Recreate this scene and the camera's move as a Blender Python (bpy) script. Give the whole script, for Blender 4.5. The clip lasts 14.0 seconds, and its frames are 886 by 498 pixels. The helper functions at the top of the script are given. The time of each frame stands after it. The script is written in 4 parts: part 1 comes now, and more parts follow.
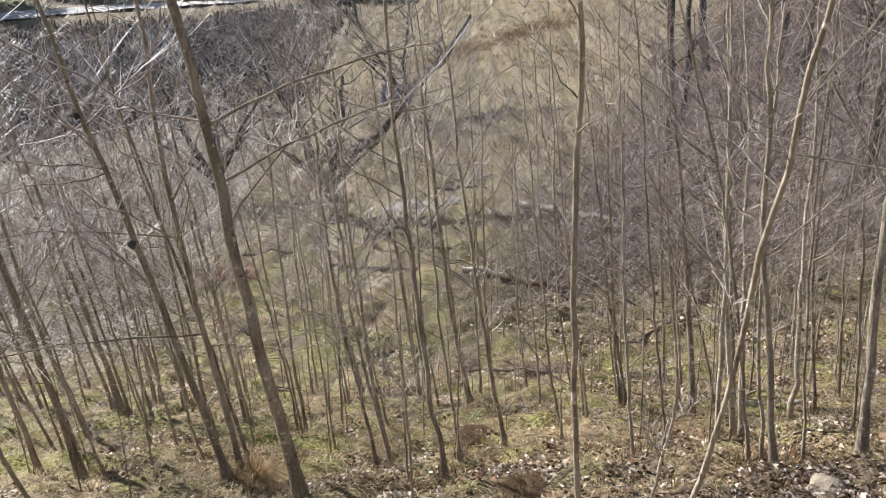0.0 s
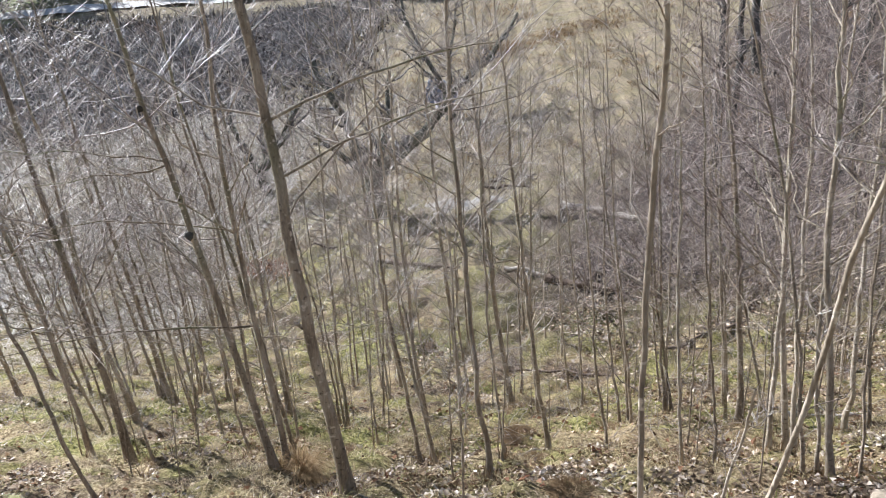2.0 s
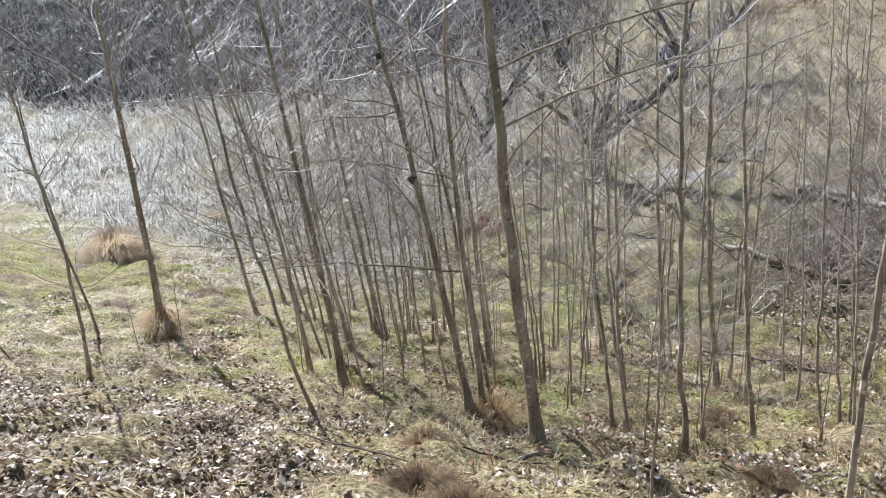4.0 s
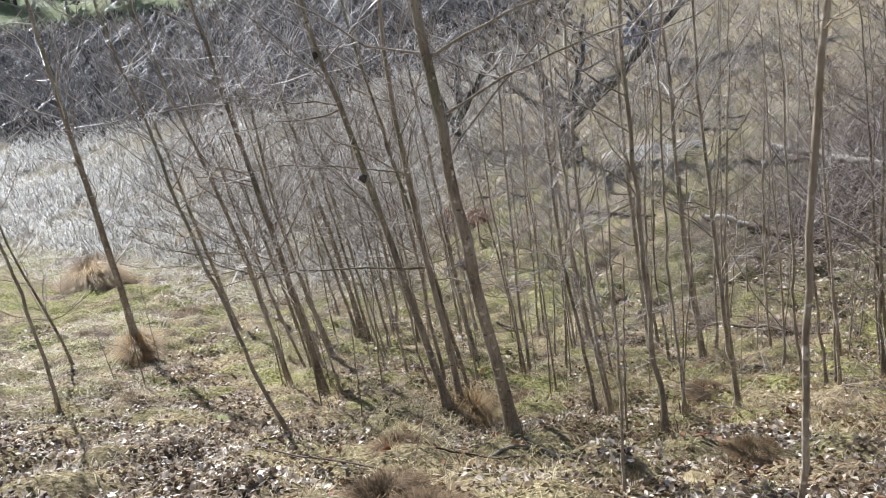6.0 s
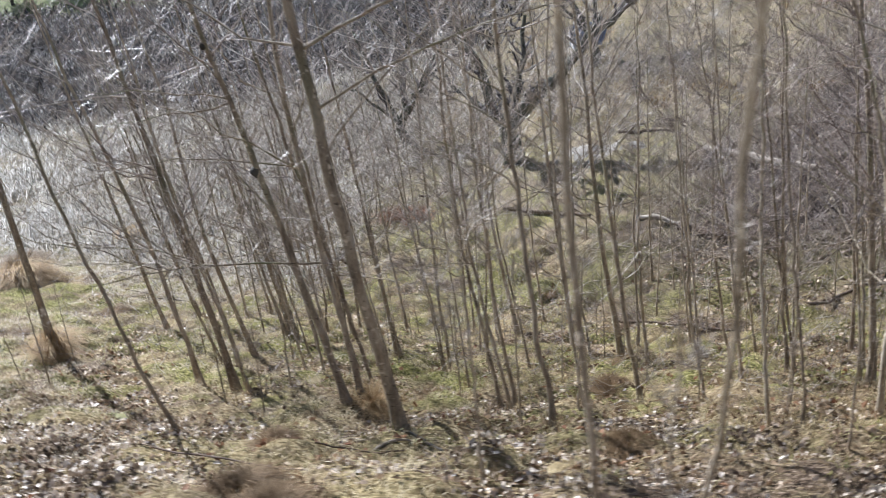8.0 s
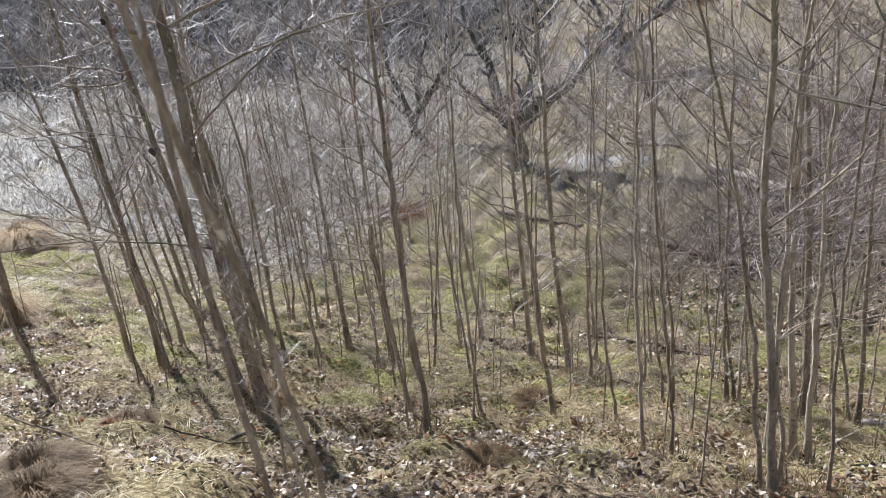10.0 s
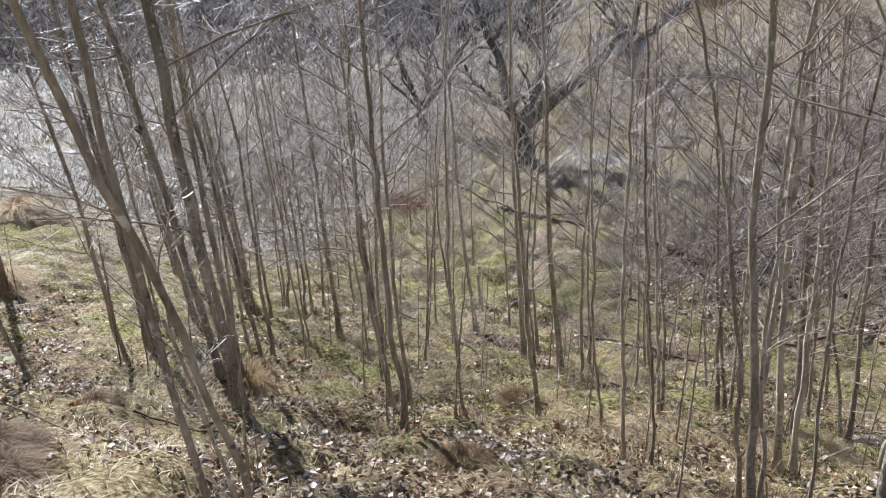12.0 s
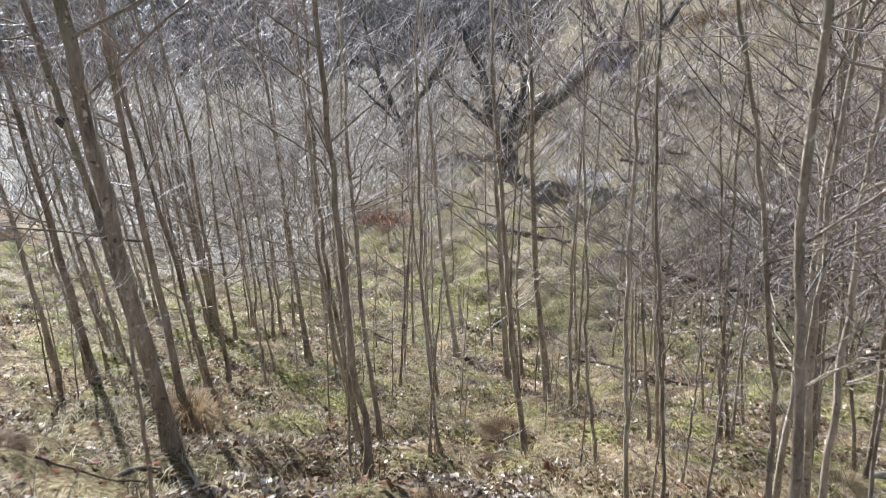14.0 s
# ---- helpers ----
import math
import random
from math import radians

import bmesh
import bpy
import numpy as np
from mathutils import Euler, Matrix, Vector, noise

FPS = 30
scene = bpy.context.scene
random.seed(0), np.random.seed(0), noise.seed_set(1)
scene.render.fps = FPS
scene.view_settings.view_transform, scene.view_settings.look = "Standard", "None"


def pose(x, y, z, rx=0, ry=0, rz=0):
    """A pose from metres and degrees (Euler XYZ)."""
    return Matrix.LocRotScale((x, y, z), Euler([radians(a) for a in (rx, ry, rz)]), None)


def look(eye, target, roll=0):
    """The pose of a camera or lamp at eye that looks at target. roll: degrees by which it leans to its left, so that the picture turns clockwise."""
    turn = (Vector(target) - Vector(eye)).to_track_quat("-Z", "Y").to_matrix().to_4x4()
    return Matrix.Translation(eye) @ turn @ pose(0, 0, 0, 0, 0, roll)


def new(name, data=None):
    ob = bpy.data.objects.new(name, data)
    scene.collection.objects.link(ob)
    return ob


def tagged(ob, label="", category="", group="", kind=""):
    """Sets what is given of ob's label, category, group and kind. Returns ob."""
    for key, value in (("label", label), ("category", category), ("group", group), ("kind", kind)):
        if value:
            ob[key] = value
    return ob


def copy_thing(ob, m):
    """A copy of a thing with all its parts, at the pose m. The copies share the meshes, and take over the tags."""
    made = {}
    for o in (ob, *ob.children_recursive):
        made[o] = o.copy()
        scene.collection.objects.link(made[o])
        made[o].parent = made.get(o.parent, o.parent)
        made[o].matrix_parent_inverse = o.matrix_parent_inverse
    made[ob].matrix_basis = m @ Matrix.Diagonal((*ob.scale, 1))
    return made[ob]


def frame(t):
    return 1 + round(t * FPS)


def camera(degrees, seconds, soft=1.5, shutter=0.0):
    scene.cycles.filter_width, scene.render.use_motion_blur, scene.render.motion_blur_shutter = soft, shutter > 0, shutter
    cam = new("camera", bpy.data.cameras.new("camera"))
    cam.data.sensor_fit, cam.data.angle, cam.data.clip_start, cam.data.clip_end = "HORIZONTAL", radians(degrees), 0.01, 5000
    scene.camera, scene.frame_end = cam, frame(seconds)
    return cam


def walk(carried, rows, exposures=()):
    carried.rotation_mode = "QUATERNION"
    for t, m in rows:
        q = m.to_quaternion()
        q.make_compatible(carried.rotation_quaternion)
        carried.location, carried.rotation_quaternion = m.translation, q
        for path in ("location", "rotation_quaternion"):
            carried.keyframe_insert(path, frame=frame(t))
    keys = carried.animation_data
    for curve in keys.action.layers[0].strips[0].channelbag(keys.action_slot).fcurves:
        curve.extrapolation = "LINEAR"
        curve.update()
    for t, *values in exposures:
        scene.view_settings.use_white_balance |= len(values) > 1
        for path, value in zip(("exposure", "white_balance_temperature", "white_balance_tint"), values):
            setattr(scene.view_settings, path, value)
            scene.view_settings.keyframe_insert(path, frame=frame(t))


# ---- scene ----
cam = camera(60.68, 14.0, soft=0.75, shutter=0.5)
PATH = [
    (0.0, pose(0.000, -0.000, 1.550, 72.00, 2.50, 0.00)),
    (0.5, pose(-0.037, -0.027, 1.571, 72.26, 2.58, 0.52)),
    (1.0, pose(-0.077, -0.018, 1.575, 72.62, 2.52, 0.87)),
    (1.5, pose(-0.096, -0.001, 1.563, 72.61, 2.29, 2.07)),
    (2.0, pose(-0.115, 0.007, 1.559, 71.97, 1.96, 3.23)),
    (2.5, pose(-0.119, -0.002, 1.561, 71.95, 1.61, 5.54)),
    (3.0, pose(-0.131, -0.034, 1.567, 71.83, 1.03, 10.97)),
    (3.5, pose(-0.153, -0.070, 1.517, 71.22, 0.51, 19.24)),
    (3.7, pose(-0.133, -0.074, 1.504, 70.42, 1.09, 19.89)),
    (5.8, pose(0.077, 0.177, 1.425, 69.37, 6.59, 17.52)),
    (6.0, pose(0.109, 0.178, 1.410, 69.37, 6.72, 17.51)),
    (6.5, pose(0.155, 0.176, 1.368, 69.22, 7.34, 16.34)),
    (7.0, pose(0.162, 0.174, 1.362, 69.06, 8.05, 15.72)),
    (7.5, pose(0.218, 0.174, 1.383, 69.14, 6.71, 13.35)),
    (7.7, look((0.312, 0.188, 1.386), (-0.206, 1.988, 0.687), -7.5)),
    (8.0, pose(0.671, 0.323, 1.306, 69.10, 5.46, 14.74)),
    (8.5, pose(0.998, 0.387, 1.294, 69.08, 3.23, 14.62)),
    (8.7, pose(1.125, 0.427, 1.277, 69.25, 3.14, 14.97)),
    (10.8, pose(1.957, 0.910, 1.157, 69.05, 0.85, 21.28)),
    (11.0, pose(1.958, 0.914, 1.156, 69.01, 0.61, 21.67)),
    (11.5, pose(1.958, 0.938, 1.153, 69.03, -0.12, 21.33)),
    (12.0, pose(1.914, 0.974, 1.143, 68.74, -0.35, 20.27)),
    (12.5, pose(1.826, 1.084, 1.114, 69.40, -0.01, 19.23)),
    (13.0, pose(1.875, 1.193, 1.107, 69.14, -0.70, 17.92)),
    (13.5, pose(1.765, 1.456, 0.896, 68.99, -0.83, 18.25)),
    (14.0, pose(1.715, 1.750, 0.775, 70.26, -0.85, 19.05)),
]
walk(cam, PATH, exposures=[(0.0, 1.01, 6050, 11.5), (1.0, 1.15, 5850, 11.0), (2.5, 1.18, 5650, 10.5), (3.5, 1.2, 5550, 7.5), (6.0, 1.03, 5650, 9.0), (11.0, 0.98, 5650, 11.0), (12.5, 1.01, 5650, 11.0), (14.0, 1.14, 5600, 9.5)])

# ---------- light ----------
SUN_AZ, SUN_EL = -54.0, 35.0  # degrees clockwise from ahead, and up
world = bpy.data.worlds.new("sky")
scene.world = world
world.use_nodes = True
sky = world.node_tree.nodes.new("ShaderNodeTexSky")
sky.sky_type, sky.sun_disc = "NISHITA", False
sky.sun_elevation, sky.sun_rotation = radians(SUN_EL), radians(SUN_AZ)
sky.dust_density = 1.5
back = world.node_tree.nodes["Background"]
back.inputs["Strength"].default_value = 0.05
world.node_tree.links.new(sky.outputs[0], back.inputs["Color"])
sun = new("sun", bpy.data.lights.new("sun", "SUN"))
sun.data.energy, sun.data.angle, sun.data.color = 5.0, radians(0.6), (1.0, 0.96, 0.91)
az, el = radians(SUN_AZ), radians(SUN_EL)
to_sun = Vector((math.sin(az) * math.cos(el), math.cos(az) * math.cos(el), math.sin(el)))
sun.matrix_world = look(to_sun * 60, (0, 0, 0))

# ---------- materials ----------


def material(name, colours, scale=6.0, fine=40.0, rough=0.85, bump=0.3, reach=0.02, island=0.0, stretch=(1, 1, 1),
             translucent=0.0, by_object=0.0):
    """Colours spread over a coarse and a fine noise, shifted per object or per loose piece, with fine relief."""
    m = bpy.data.materials.new(name)
    m.use_nodes = True
    nt = m.node_tree
    n, link = nt.nodes, nt.links.new
    bsdf = n["Principled BSDF"]
    bsdf.inputs["Roughness"].default_value = rough
    bsdf.inputs["Specular IOR Level"].default_value = 0.45 if rough < 0.6 else 0.12
    tc = n.new("ShaderNodeTexCoord")
    mp = n.new("ShaderNodeMapping")
    mp.inputs["Scale"].default_value = stretch
    link(tc.outputs["Object"], mp.inputs["Vector"])
    coarse = n.new("ShaderNodeTexNoise")
    coarse.inputs["Scale"].default_value, coarse.inputs["Detail"].default_value = scale, 5
    grain = n.new("ShaderNodeTexNoise")
    grain.inputs["Scale"].default_value, grain.inputs["Detail"].default_value = fine, 4
    for t in (coarse, grain):
        link(mp.outputs[0], t.inputs["Vector"])
    mix = n.new("ShaderNodeMath")
    mix.operation = "MULTIPLY_ADD"
    link(grain.outputs["Fac"], mix.inputs[0])
    mix.inputs[1].default_value = 0.55
    half = n.new("ShaderNodeMath")
    half.operation = "MULTIPLY_ADD"
    link(coarse.outputs["Fac"], half.inputs[0])
    half.inputs[1].default_value = 0.9
    half.inputs[2].default_value = -0.22
    link(half.outputs[0], mix.inputs[2])
    last = mix.outputs[0]
    shift = None
    if island:
        geo = n.new("ShaderNodeNewGeometry")
        shift, amount = geo.outputs["Random Per Island"], island
    elif by_object:
        info = n.new("ShaderNodeObjectInfo")
        shift, amount = info.outputs["Random"], by_object
    if shift:
        add = n.new("ShaderNodeMath")
        add.operation = "MULTIPLY_ADD"
        link(shift, add.inputs[0])
        add.inputs[1].default_value = amount
        sub = n.new("ShaderNodeMath")
        sub.operation = "SUBTRACT"
        link(last, sub.inputs[0])
        sub.inputs[1].default_value = amount / 2
        link(sub.outputs[0], add.inputs[2])
        last = add.outputs[0]
    ramp = n.new("ShaderNodeValToRGB")
    els = ramp.color_ramp.elements
    while len(els) < len(colours):
        els.new(0.5)
    for k, c in enumerate(colours):
        els[k].position = 0.2 + 0.6 * k / max(1, len(colours) - 1)
        els[k].color = (*c, 1)
    link(last, ramp.inputs[0])
    link(ramp.outputs[0], bsdf.inputs["Base Color"])
    if bump:
        b = n.new("ShaderNodeBump")
        b.inputs["Strength"].default_value, b.inputs["Distance"].default_value = bump, reach
        link(grain.outputs["Fac"], b.inputs["Height"])
        link(b.outputs[0], bsdf.inputs["Normal"])
    if translucent:
        out = n["Material Output"]
        tr = n.new("ShaderNodeBsdfTranslucent")
        link(ramp.outputs[0], tr.inputs["Color"])
        ms = n.new("ShaderNodeMixShader")
        ms.inputs[0].default_value = translucent
        link(bsdf.outputs[0], ms.inputs[1])
        link(tr.outputs[0], ms.inputs[2])
        link(ms.outputs[0], out.inputs["Surface"])
    return m



def bark(name, dark, mid, pale, moss):
    """Smooth young bark: fine lengthwise grain, dark crosswise scars, pale lichen spots and a green-grey film in places."""
    m = material(name, [dark, mid, pale], 11, 70, 0.78, 0.9, 0.012, stretch=(1, 1, 0.3), by_object=0.2)
    n, link = m.node_tree.nodes, m.node_tree.links.new
    bsdf = n["Principled BSDF"]
    colour = bsdf.inputs["Base Color"].links[0].from_socket
    tc = n.new("ShaderNodeTexCoord")

    def spots(scale, stretch, lo, hi, colour_in, tint):
        mp = n.new("ShaderNodeMapping")
        mp.inputs["Scale"].default_value = stretch
        link(tc.outputs["Object"], mp.inputs["Vector"])
        t = n.new("ShaderNodeTexNoise")
        t.inputs["Scale"].default_value, t.inputs["Detail"].default_value = scale, 4
        link(mp.outputs[0], t.inputs["Vector"])
        r = n.new("ShaderNodeMapRange")
        r.inputs["From Min"].default_value, r.inputs["From Max"].default_value = lo, hi
        link(t.outputs["Fac"], r.inputs["Value"])
        x = n.new("ShaderNodeMix")
        x.data_type = "RGBA"
        link(r.outputs[0], x.inputs["Factor"])
        link(colour_in, x.inputs[6])
        x.inputs[7].default_value = (*tint, 1)
        return x.outputs[2]

    c = spots(1.3, (1, 1, 0.6), 0.52, 0.72, colour, moss)
    c = spots(24, (1, 1, 1.5), 0.63, 0.7, c, dark)
    c = spots(17, (1, 1, 1.2), 0.62, 0.7, c, tuple(min(0.75, 1.25 * v) for v in pale))
    link(c, bsdf.inputs["Base Color"])
    return m


BARK = bark("bark", (0.12, 0.092, 0.067), (0.32, 0.26, 0.19), (0.53, 0.455, 0.36), (0.2, 0.21, 0.12))
BARK_PALE = bark("bark_pale", (0.17, 0.135, 0.095), (0.4, 0.335, 0.25), (0.62, 0.55, 0.45), (0.25, 0.25, 0.14))
TWIG = material("twig", [(0.1, 0.075, 0.062), (0.33, 0.27, 0.225), (0.66, 0.59, 0.51)], 3, 30, 0.42, 0, island=0.5)
TWIG_RED = material("twig_red", [(0.06, 0.042, 0.036), (0.23, 0.172, 0.145), (0.62, 0.53, 0.46)], 3, 30, 0.42, 0, island=0.6)
TWIG_BRUSH = material("twig_brush", [(0.05, 0.035, 0.03), (0.165, 0.122, 0.104), (0.5, 0.42, 0.365)], 3, 30, 0.45, 0, island=0.6)
# dark brown for the added blades that deepen the far thicket's shade
THICKET_SHADE = material("thicket_shade", [(0.035, 0.03, 0.027), (0.085, 0.073, 0.066), (0.2, 0.178, 0.158)], 1, 8, 0.8, 0, island=0.6)
LEAF_BROWN = material("leaf_brown", [(0.06, 0.04, 0.03), (0.14, 0.1, 0.075), (0.27, 0.205, 0.16), (0.42, 0.35, 0.29)], 2, 25, 0.6, 0, island=0.7)
TWIG_DARK = material("twig_dark", [(0.05, 0.044, 0.044), (0.13, 0.115, 0.115), (0.33, 0.3, 0.29)], 3, 30, 0.55, 0, island=0.6)
TARP = material("tarpaulin", [(0.12, 0.14, 0.2), (0.2, 0.23, 0.31), (0.3, 0.33, 0.42)], 3, 20, 0.5, 0.2, 0.01)
DARK_BARK = material("dark_bark", [(0.03, 0.028, 0.025), (0.075, 0.07, 0.06), (0.17, 0.16, 0.14)], 4, 25, 0.9, 0.8, 0.02, stretch=(1, 1, 0.4))
OLD_BARK = material("old_bark", [(0.05, 0.048, 0.036), (0.115, 0.11, 0.083), (0.23, 0.225, 0.175)], 3, 20, 0.9, 0.8, 0.02, stretch=(1, 1, 0.5))
DEAD_WOOD = material("dead_wood", [(0.22, 0.18, 0.14), (0.42, 0.37, 0.31), (0.6, 0.55, 0.48)], 4, 30, 0.85, 0.6, 0.01, stretch=(0.4, 1, 1), by_object=0.3)
BROWN_WOOD = material("brown_wood", [(0.06, 0.045, 0.035), (0.14, 0.105, 0.08), (0.22, 0.175, 0.14)], 4, 30, 0.9, 0.6, 0.01, by_object=0.3)
LEAF = material("leaf", [(0.13, 0.076, 0.042), (0.34, 0.225, 0.13), (0.58, 0.435, 0.29), (0.82, 0.7, 0.54)], 2, 25, 0.42, 0.2, 0.004, island=0.8, translucent=0.25)
LEAF_PALE = material("leaf_pale", [(0.11, 0.076, 0.05), (0.3, 0.225, 0.155), (0.57, 0.465, 0.36), (0.83, 0.73, 0.61)], 2, 25, 0.42, 0.2, 0.004, island=0.8, translucent=0.2)
LEAF_RUST = material("leaf_rust", [(0.13, 0.06, 0.035), (0.25, 0.125, 0.07), (0.38, 0.22, 0.13)], 2, 25, 0.6, 0.2, 0.004, island=0.6, translucent=0.3)
GRASS = material("grass", [(0.14, 0.14, 0.035), (0.35, 0.33, 0.1), (0.62, 0.56, 0.26)], 0.9, 8, 0.55, 0, island=0.5, translucent=0.35)
STRAW = material("straw", [(0.25, 0.175, 0.085), (0.53, 0.42, 0.225), (0.77, 0.66, 0.42)], 0.8, 8, 0.55, 0, island=0.55, translucent=0.35)
STRAW_PALE = material("straw_pale", [(0.28, 0.22, 0.155), (0.52, 0.44, 0.33), (0.74, 0.67, 0.55)], 0.8, 8, 0.6, 0, island=0.5, translucent=0.3)
STRAW_BROWN = material("straw_brown", [(0.11, 0.07, 0.035), (0.24, 0.16, 0.085), (0.4, 0.29, 0.17)], 0.8, 8, 0.65, 0, island=0.5, translucent=0.3)
STRAW_GOLD = material("straw_gold", [(0.24, 0.155, 0.07), (0.48, 0.335, 0.17), (0.66, 0.51, 0.3)], 0.8, 8, 0.65, 0, island=0.5, translucent=0.3)
HILL_STRAW = material("hill_straw", [(0.13, 0.098, 0.062), (0.3, 0.242, 0.16), (0.52, 0.44, 0.32)], 0.4, 6, 0.65, 0, island=0.5, translucent=0.3)
REED = material("reed", [(0.14, 0.12, 0.092), (0.36, 0.318, 0.255), (0.64, 0.59, 0.505)], 0.5, 6, 0.55, 0, island=0.5, translucent=0.35)
GRAVEL = material("gravel", [(0.42, 0.39, 0.35), (0.58, 0.55, 0.5), (0.7, 0.67, 0.62)], 1, 30, 0.95, 0.4, 0.02)
SILT = material("silt", [(0.17, 0.155, 0.135), (0.29, 0.27, 0.24), (0.43, 0.405, 0.365)], 1.5, 25, 0.9, 0.5, 0.02)
CONIFER = material("conifer", [(0.012, 0.02, 0.012), (0.03, 0.045, 0.025), (0.06, 0.075, 0.04)], 1, 8, 0.8, 0, island=0.5)
STONE = material("stone", [(0.22, 0.18, 0.125), (0.36, 0.3, 0.22), (0.5, 0.43, 0.34)], 6, 50, 0.9, 0.5, 0.01)


def ground_material():
    """Earth, litter, moss and dead grass in patches, at three scales."""
    m = bpy.data.materials.new("ground")
    m.use_nodes = True
    n, link = m.node_tree.nodes, m.node_tree.links.new
    bsdf = n["Principled BSDF"]
    bsdf.inputs["Roughness"].default_value = 0.95
    bsdf.inputs["Specular IOR Level"].default_value = 0.1
    tc = n.new("ShaderNodeTexCoord")

    def tex(scale, detail=6):
        t = n.new("ShaderNodeTexNoise")
        t.inputs["Scale"].default_value, t.inputs["Detail"].default_value = scale, detail
        t.inputs["Roughness"].default_value = 0.65
        link(tc.outputs["Object"], t.inputs["Vector"])
        return t.outputs["Fac"]

    def ramp(fac, stops):
        r = n.new("ShaderNodeValToRGB")
        els = r.color_ramp.elements
        while len(els) < len(stops):
            els.new(0.5)
        for e, (p, c) in zip(els, stops):
            e.position, e.color = p, (*c, 1)
        link(fac, r.inputs[0])
        return r.outputs[0]

    def mix(fac, a, b):
        x = n.new("ShaderNodeMix")
        x.data_type = "RGBA"
        link(fac, x.inputs["Factor"])
        link(a, x.inputs[6])
        link(b, x.inputs[7])
        return x.outputs[2]

    litter = ramp(tex(34, 8), [(0.36, (0.022, 0.015, 0.011)), (0.48, (0.1, 0.07, 0.046)), (0.57, (0.24, 0.175, 0.12)), (0.66, (0.46, 0.37, 0.28))])
    green = ramp(tex(22, 8), [(0.36, (0.03, 0.03, 0.01)), (0.5, (0.19, 0.178, 0.055)), (0.66, (0.5, 0.45, 0.2))])
    straw = ramp(tex(26, 8), [(0.36, (0.05, 0.036, 0.022)), (0.5, (0.3, 0.225, 0.122)), (0.66, (0.64, 0.53, 0.33))])
    a = mix(ramp(tex(0.9), [(0.42, (0, 0, 0)), (0.58, (1, 1, 1))]), litter, straw)
    xyz = n.new("ShaderNodeSeparateXYZ")
    link(tc.outputs["Object"], xyz.inputs[0])
    dry = ramp(tex(9, 8), [(0.34, (0.07, 0.056, 0.04)), (0.5, (0.23, 0.19, 0.132)), (0.68, (0.46, 0.4, 0.3))])
    beyond = n.new("ShaderNodeMapRange")  # weathered grey grass on the valley floor and past it
    link(xyz.outputs["Y"], beyond.inputs["Value"])
    for key, val in (("From Min", 17), ("From Max", 23), ("To Min", 0), ("To Max", 0.6)):
        beyond.inputs[key].default_value = val
    a = mix(beyond.outputs[0], a, dry)
    reach = n.new("ShaderNodeMapRange")  # turf and moss keep to the bank; the far slopes are dry
    link(xyz.outputs["Y"], reach.inputs["Value"])
    for key, val in (("From Min", 16), ("From Max", 28), ("To Min", 1), ("To Max", 0.25)):
        reach.inputs[key].default_value = val
    moss = n.new("ShaderNodeMath")
    moss.operation = "MULTIPLY"
    link(ramp(tex(0.8), [(0.44, (0, 0, 0)), (0.57, (1, 1, 1))]), moss.inputs[0])
    link(reach.outputs[0], moss.inputs[1])
    crest = n.new("ShaderNodeMapRange")
    link(xyz.outputs["Y"], crest.inputs["Value"])
    for key, val in (("From Min", 4.5), ("From Max", 8), ("To Min", 0.25), ("To Max", 1)):
        crest.inputs[key].default_value = val
    turf = n.new("ShaderNodeMath")
    turf.operation = "MULTIPLY"
    link(moss.outputs[0], turf.inputs[0])
    link(crest.outputs[0], turf.inputs[1])
    b = mix(turf.outputs[0], a, green)
    # darker brown ground colour over the brushy rising slope
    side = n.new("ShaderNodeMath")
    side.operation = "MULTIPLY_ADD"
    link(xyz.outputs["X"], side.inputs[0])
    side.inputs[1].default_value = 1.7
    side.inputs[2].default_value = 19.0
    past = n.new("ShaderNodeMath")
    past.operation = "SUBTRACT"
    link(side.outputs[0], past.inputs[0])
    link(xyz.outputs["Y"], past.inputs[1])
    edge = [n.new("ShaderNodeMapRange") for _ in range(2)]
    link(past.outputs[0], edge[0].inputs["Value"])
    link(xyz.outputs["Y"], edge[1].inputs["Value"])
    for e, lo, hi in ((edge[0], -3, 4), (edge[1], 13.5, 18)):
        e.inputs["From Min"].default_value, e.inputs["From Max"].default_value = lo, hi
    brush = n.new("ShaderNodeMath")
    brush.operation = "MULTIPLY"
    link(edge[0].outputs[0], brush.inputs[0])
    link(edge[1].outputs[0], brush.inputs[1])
    dark_floor = ramp(tex(18, 8), [(0.34, (0.024, 0.019, 0.016)), (0.5, (0.066, 0.052, 0.043)), (0.62, (0.13, 0.104, 0.086)), (0.74, (0.25, 0.21, 0.178))])
    b = mix(brush.outputs[0], b, dark_floor)
    # dark litter with painted-in shade under the far thicket, west of the old trees
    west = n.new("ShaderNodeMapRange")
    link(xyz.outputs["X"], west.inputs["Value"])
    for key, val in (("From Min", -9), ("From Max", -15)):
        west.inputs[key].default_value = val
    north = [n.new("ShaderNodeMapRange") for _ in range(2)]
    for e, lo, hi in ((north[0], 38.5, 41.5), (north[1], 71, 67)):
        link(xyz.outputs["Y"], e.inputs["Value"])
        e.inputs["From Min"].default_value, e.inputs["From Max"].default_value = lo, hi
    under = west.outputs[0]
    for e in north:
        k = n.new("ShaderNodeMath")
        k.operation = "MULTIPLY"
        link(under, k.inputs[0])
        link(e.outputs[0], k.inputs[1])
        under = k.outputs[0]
    b = mix(under, b, dark_floor)
    meadow = n.new("ShaderNodeMapRange")  # grazed green field past the thicket
    link(xyz.outputs["Y"], meadow.inputs["Value"])
    for key, val in (("From Min", 67), ("From Max", 70), ("To Max", 0.85)):
        meadow.inputs[key].default_value = val
    afar = n.new("ShaderNodeMapRange")
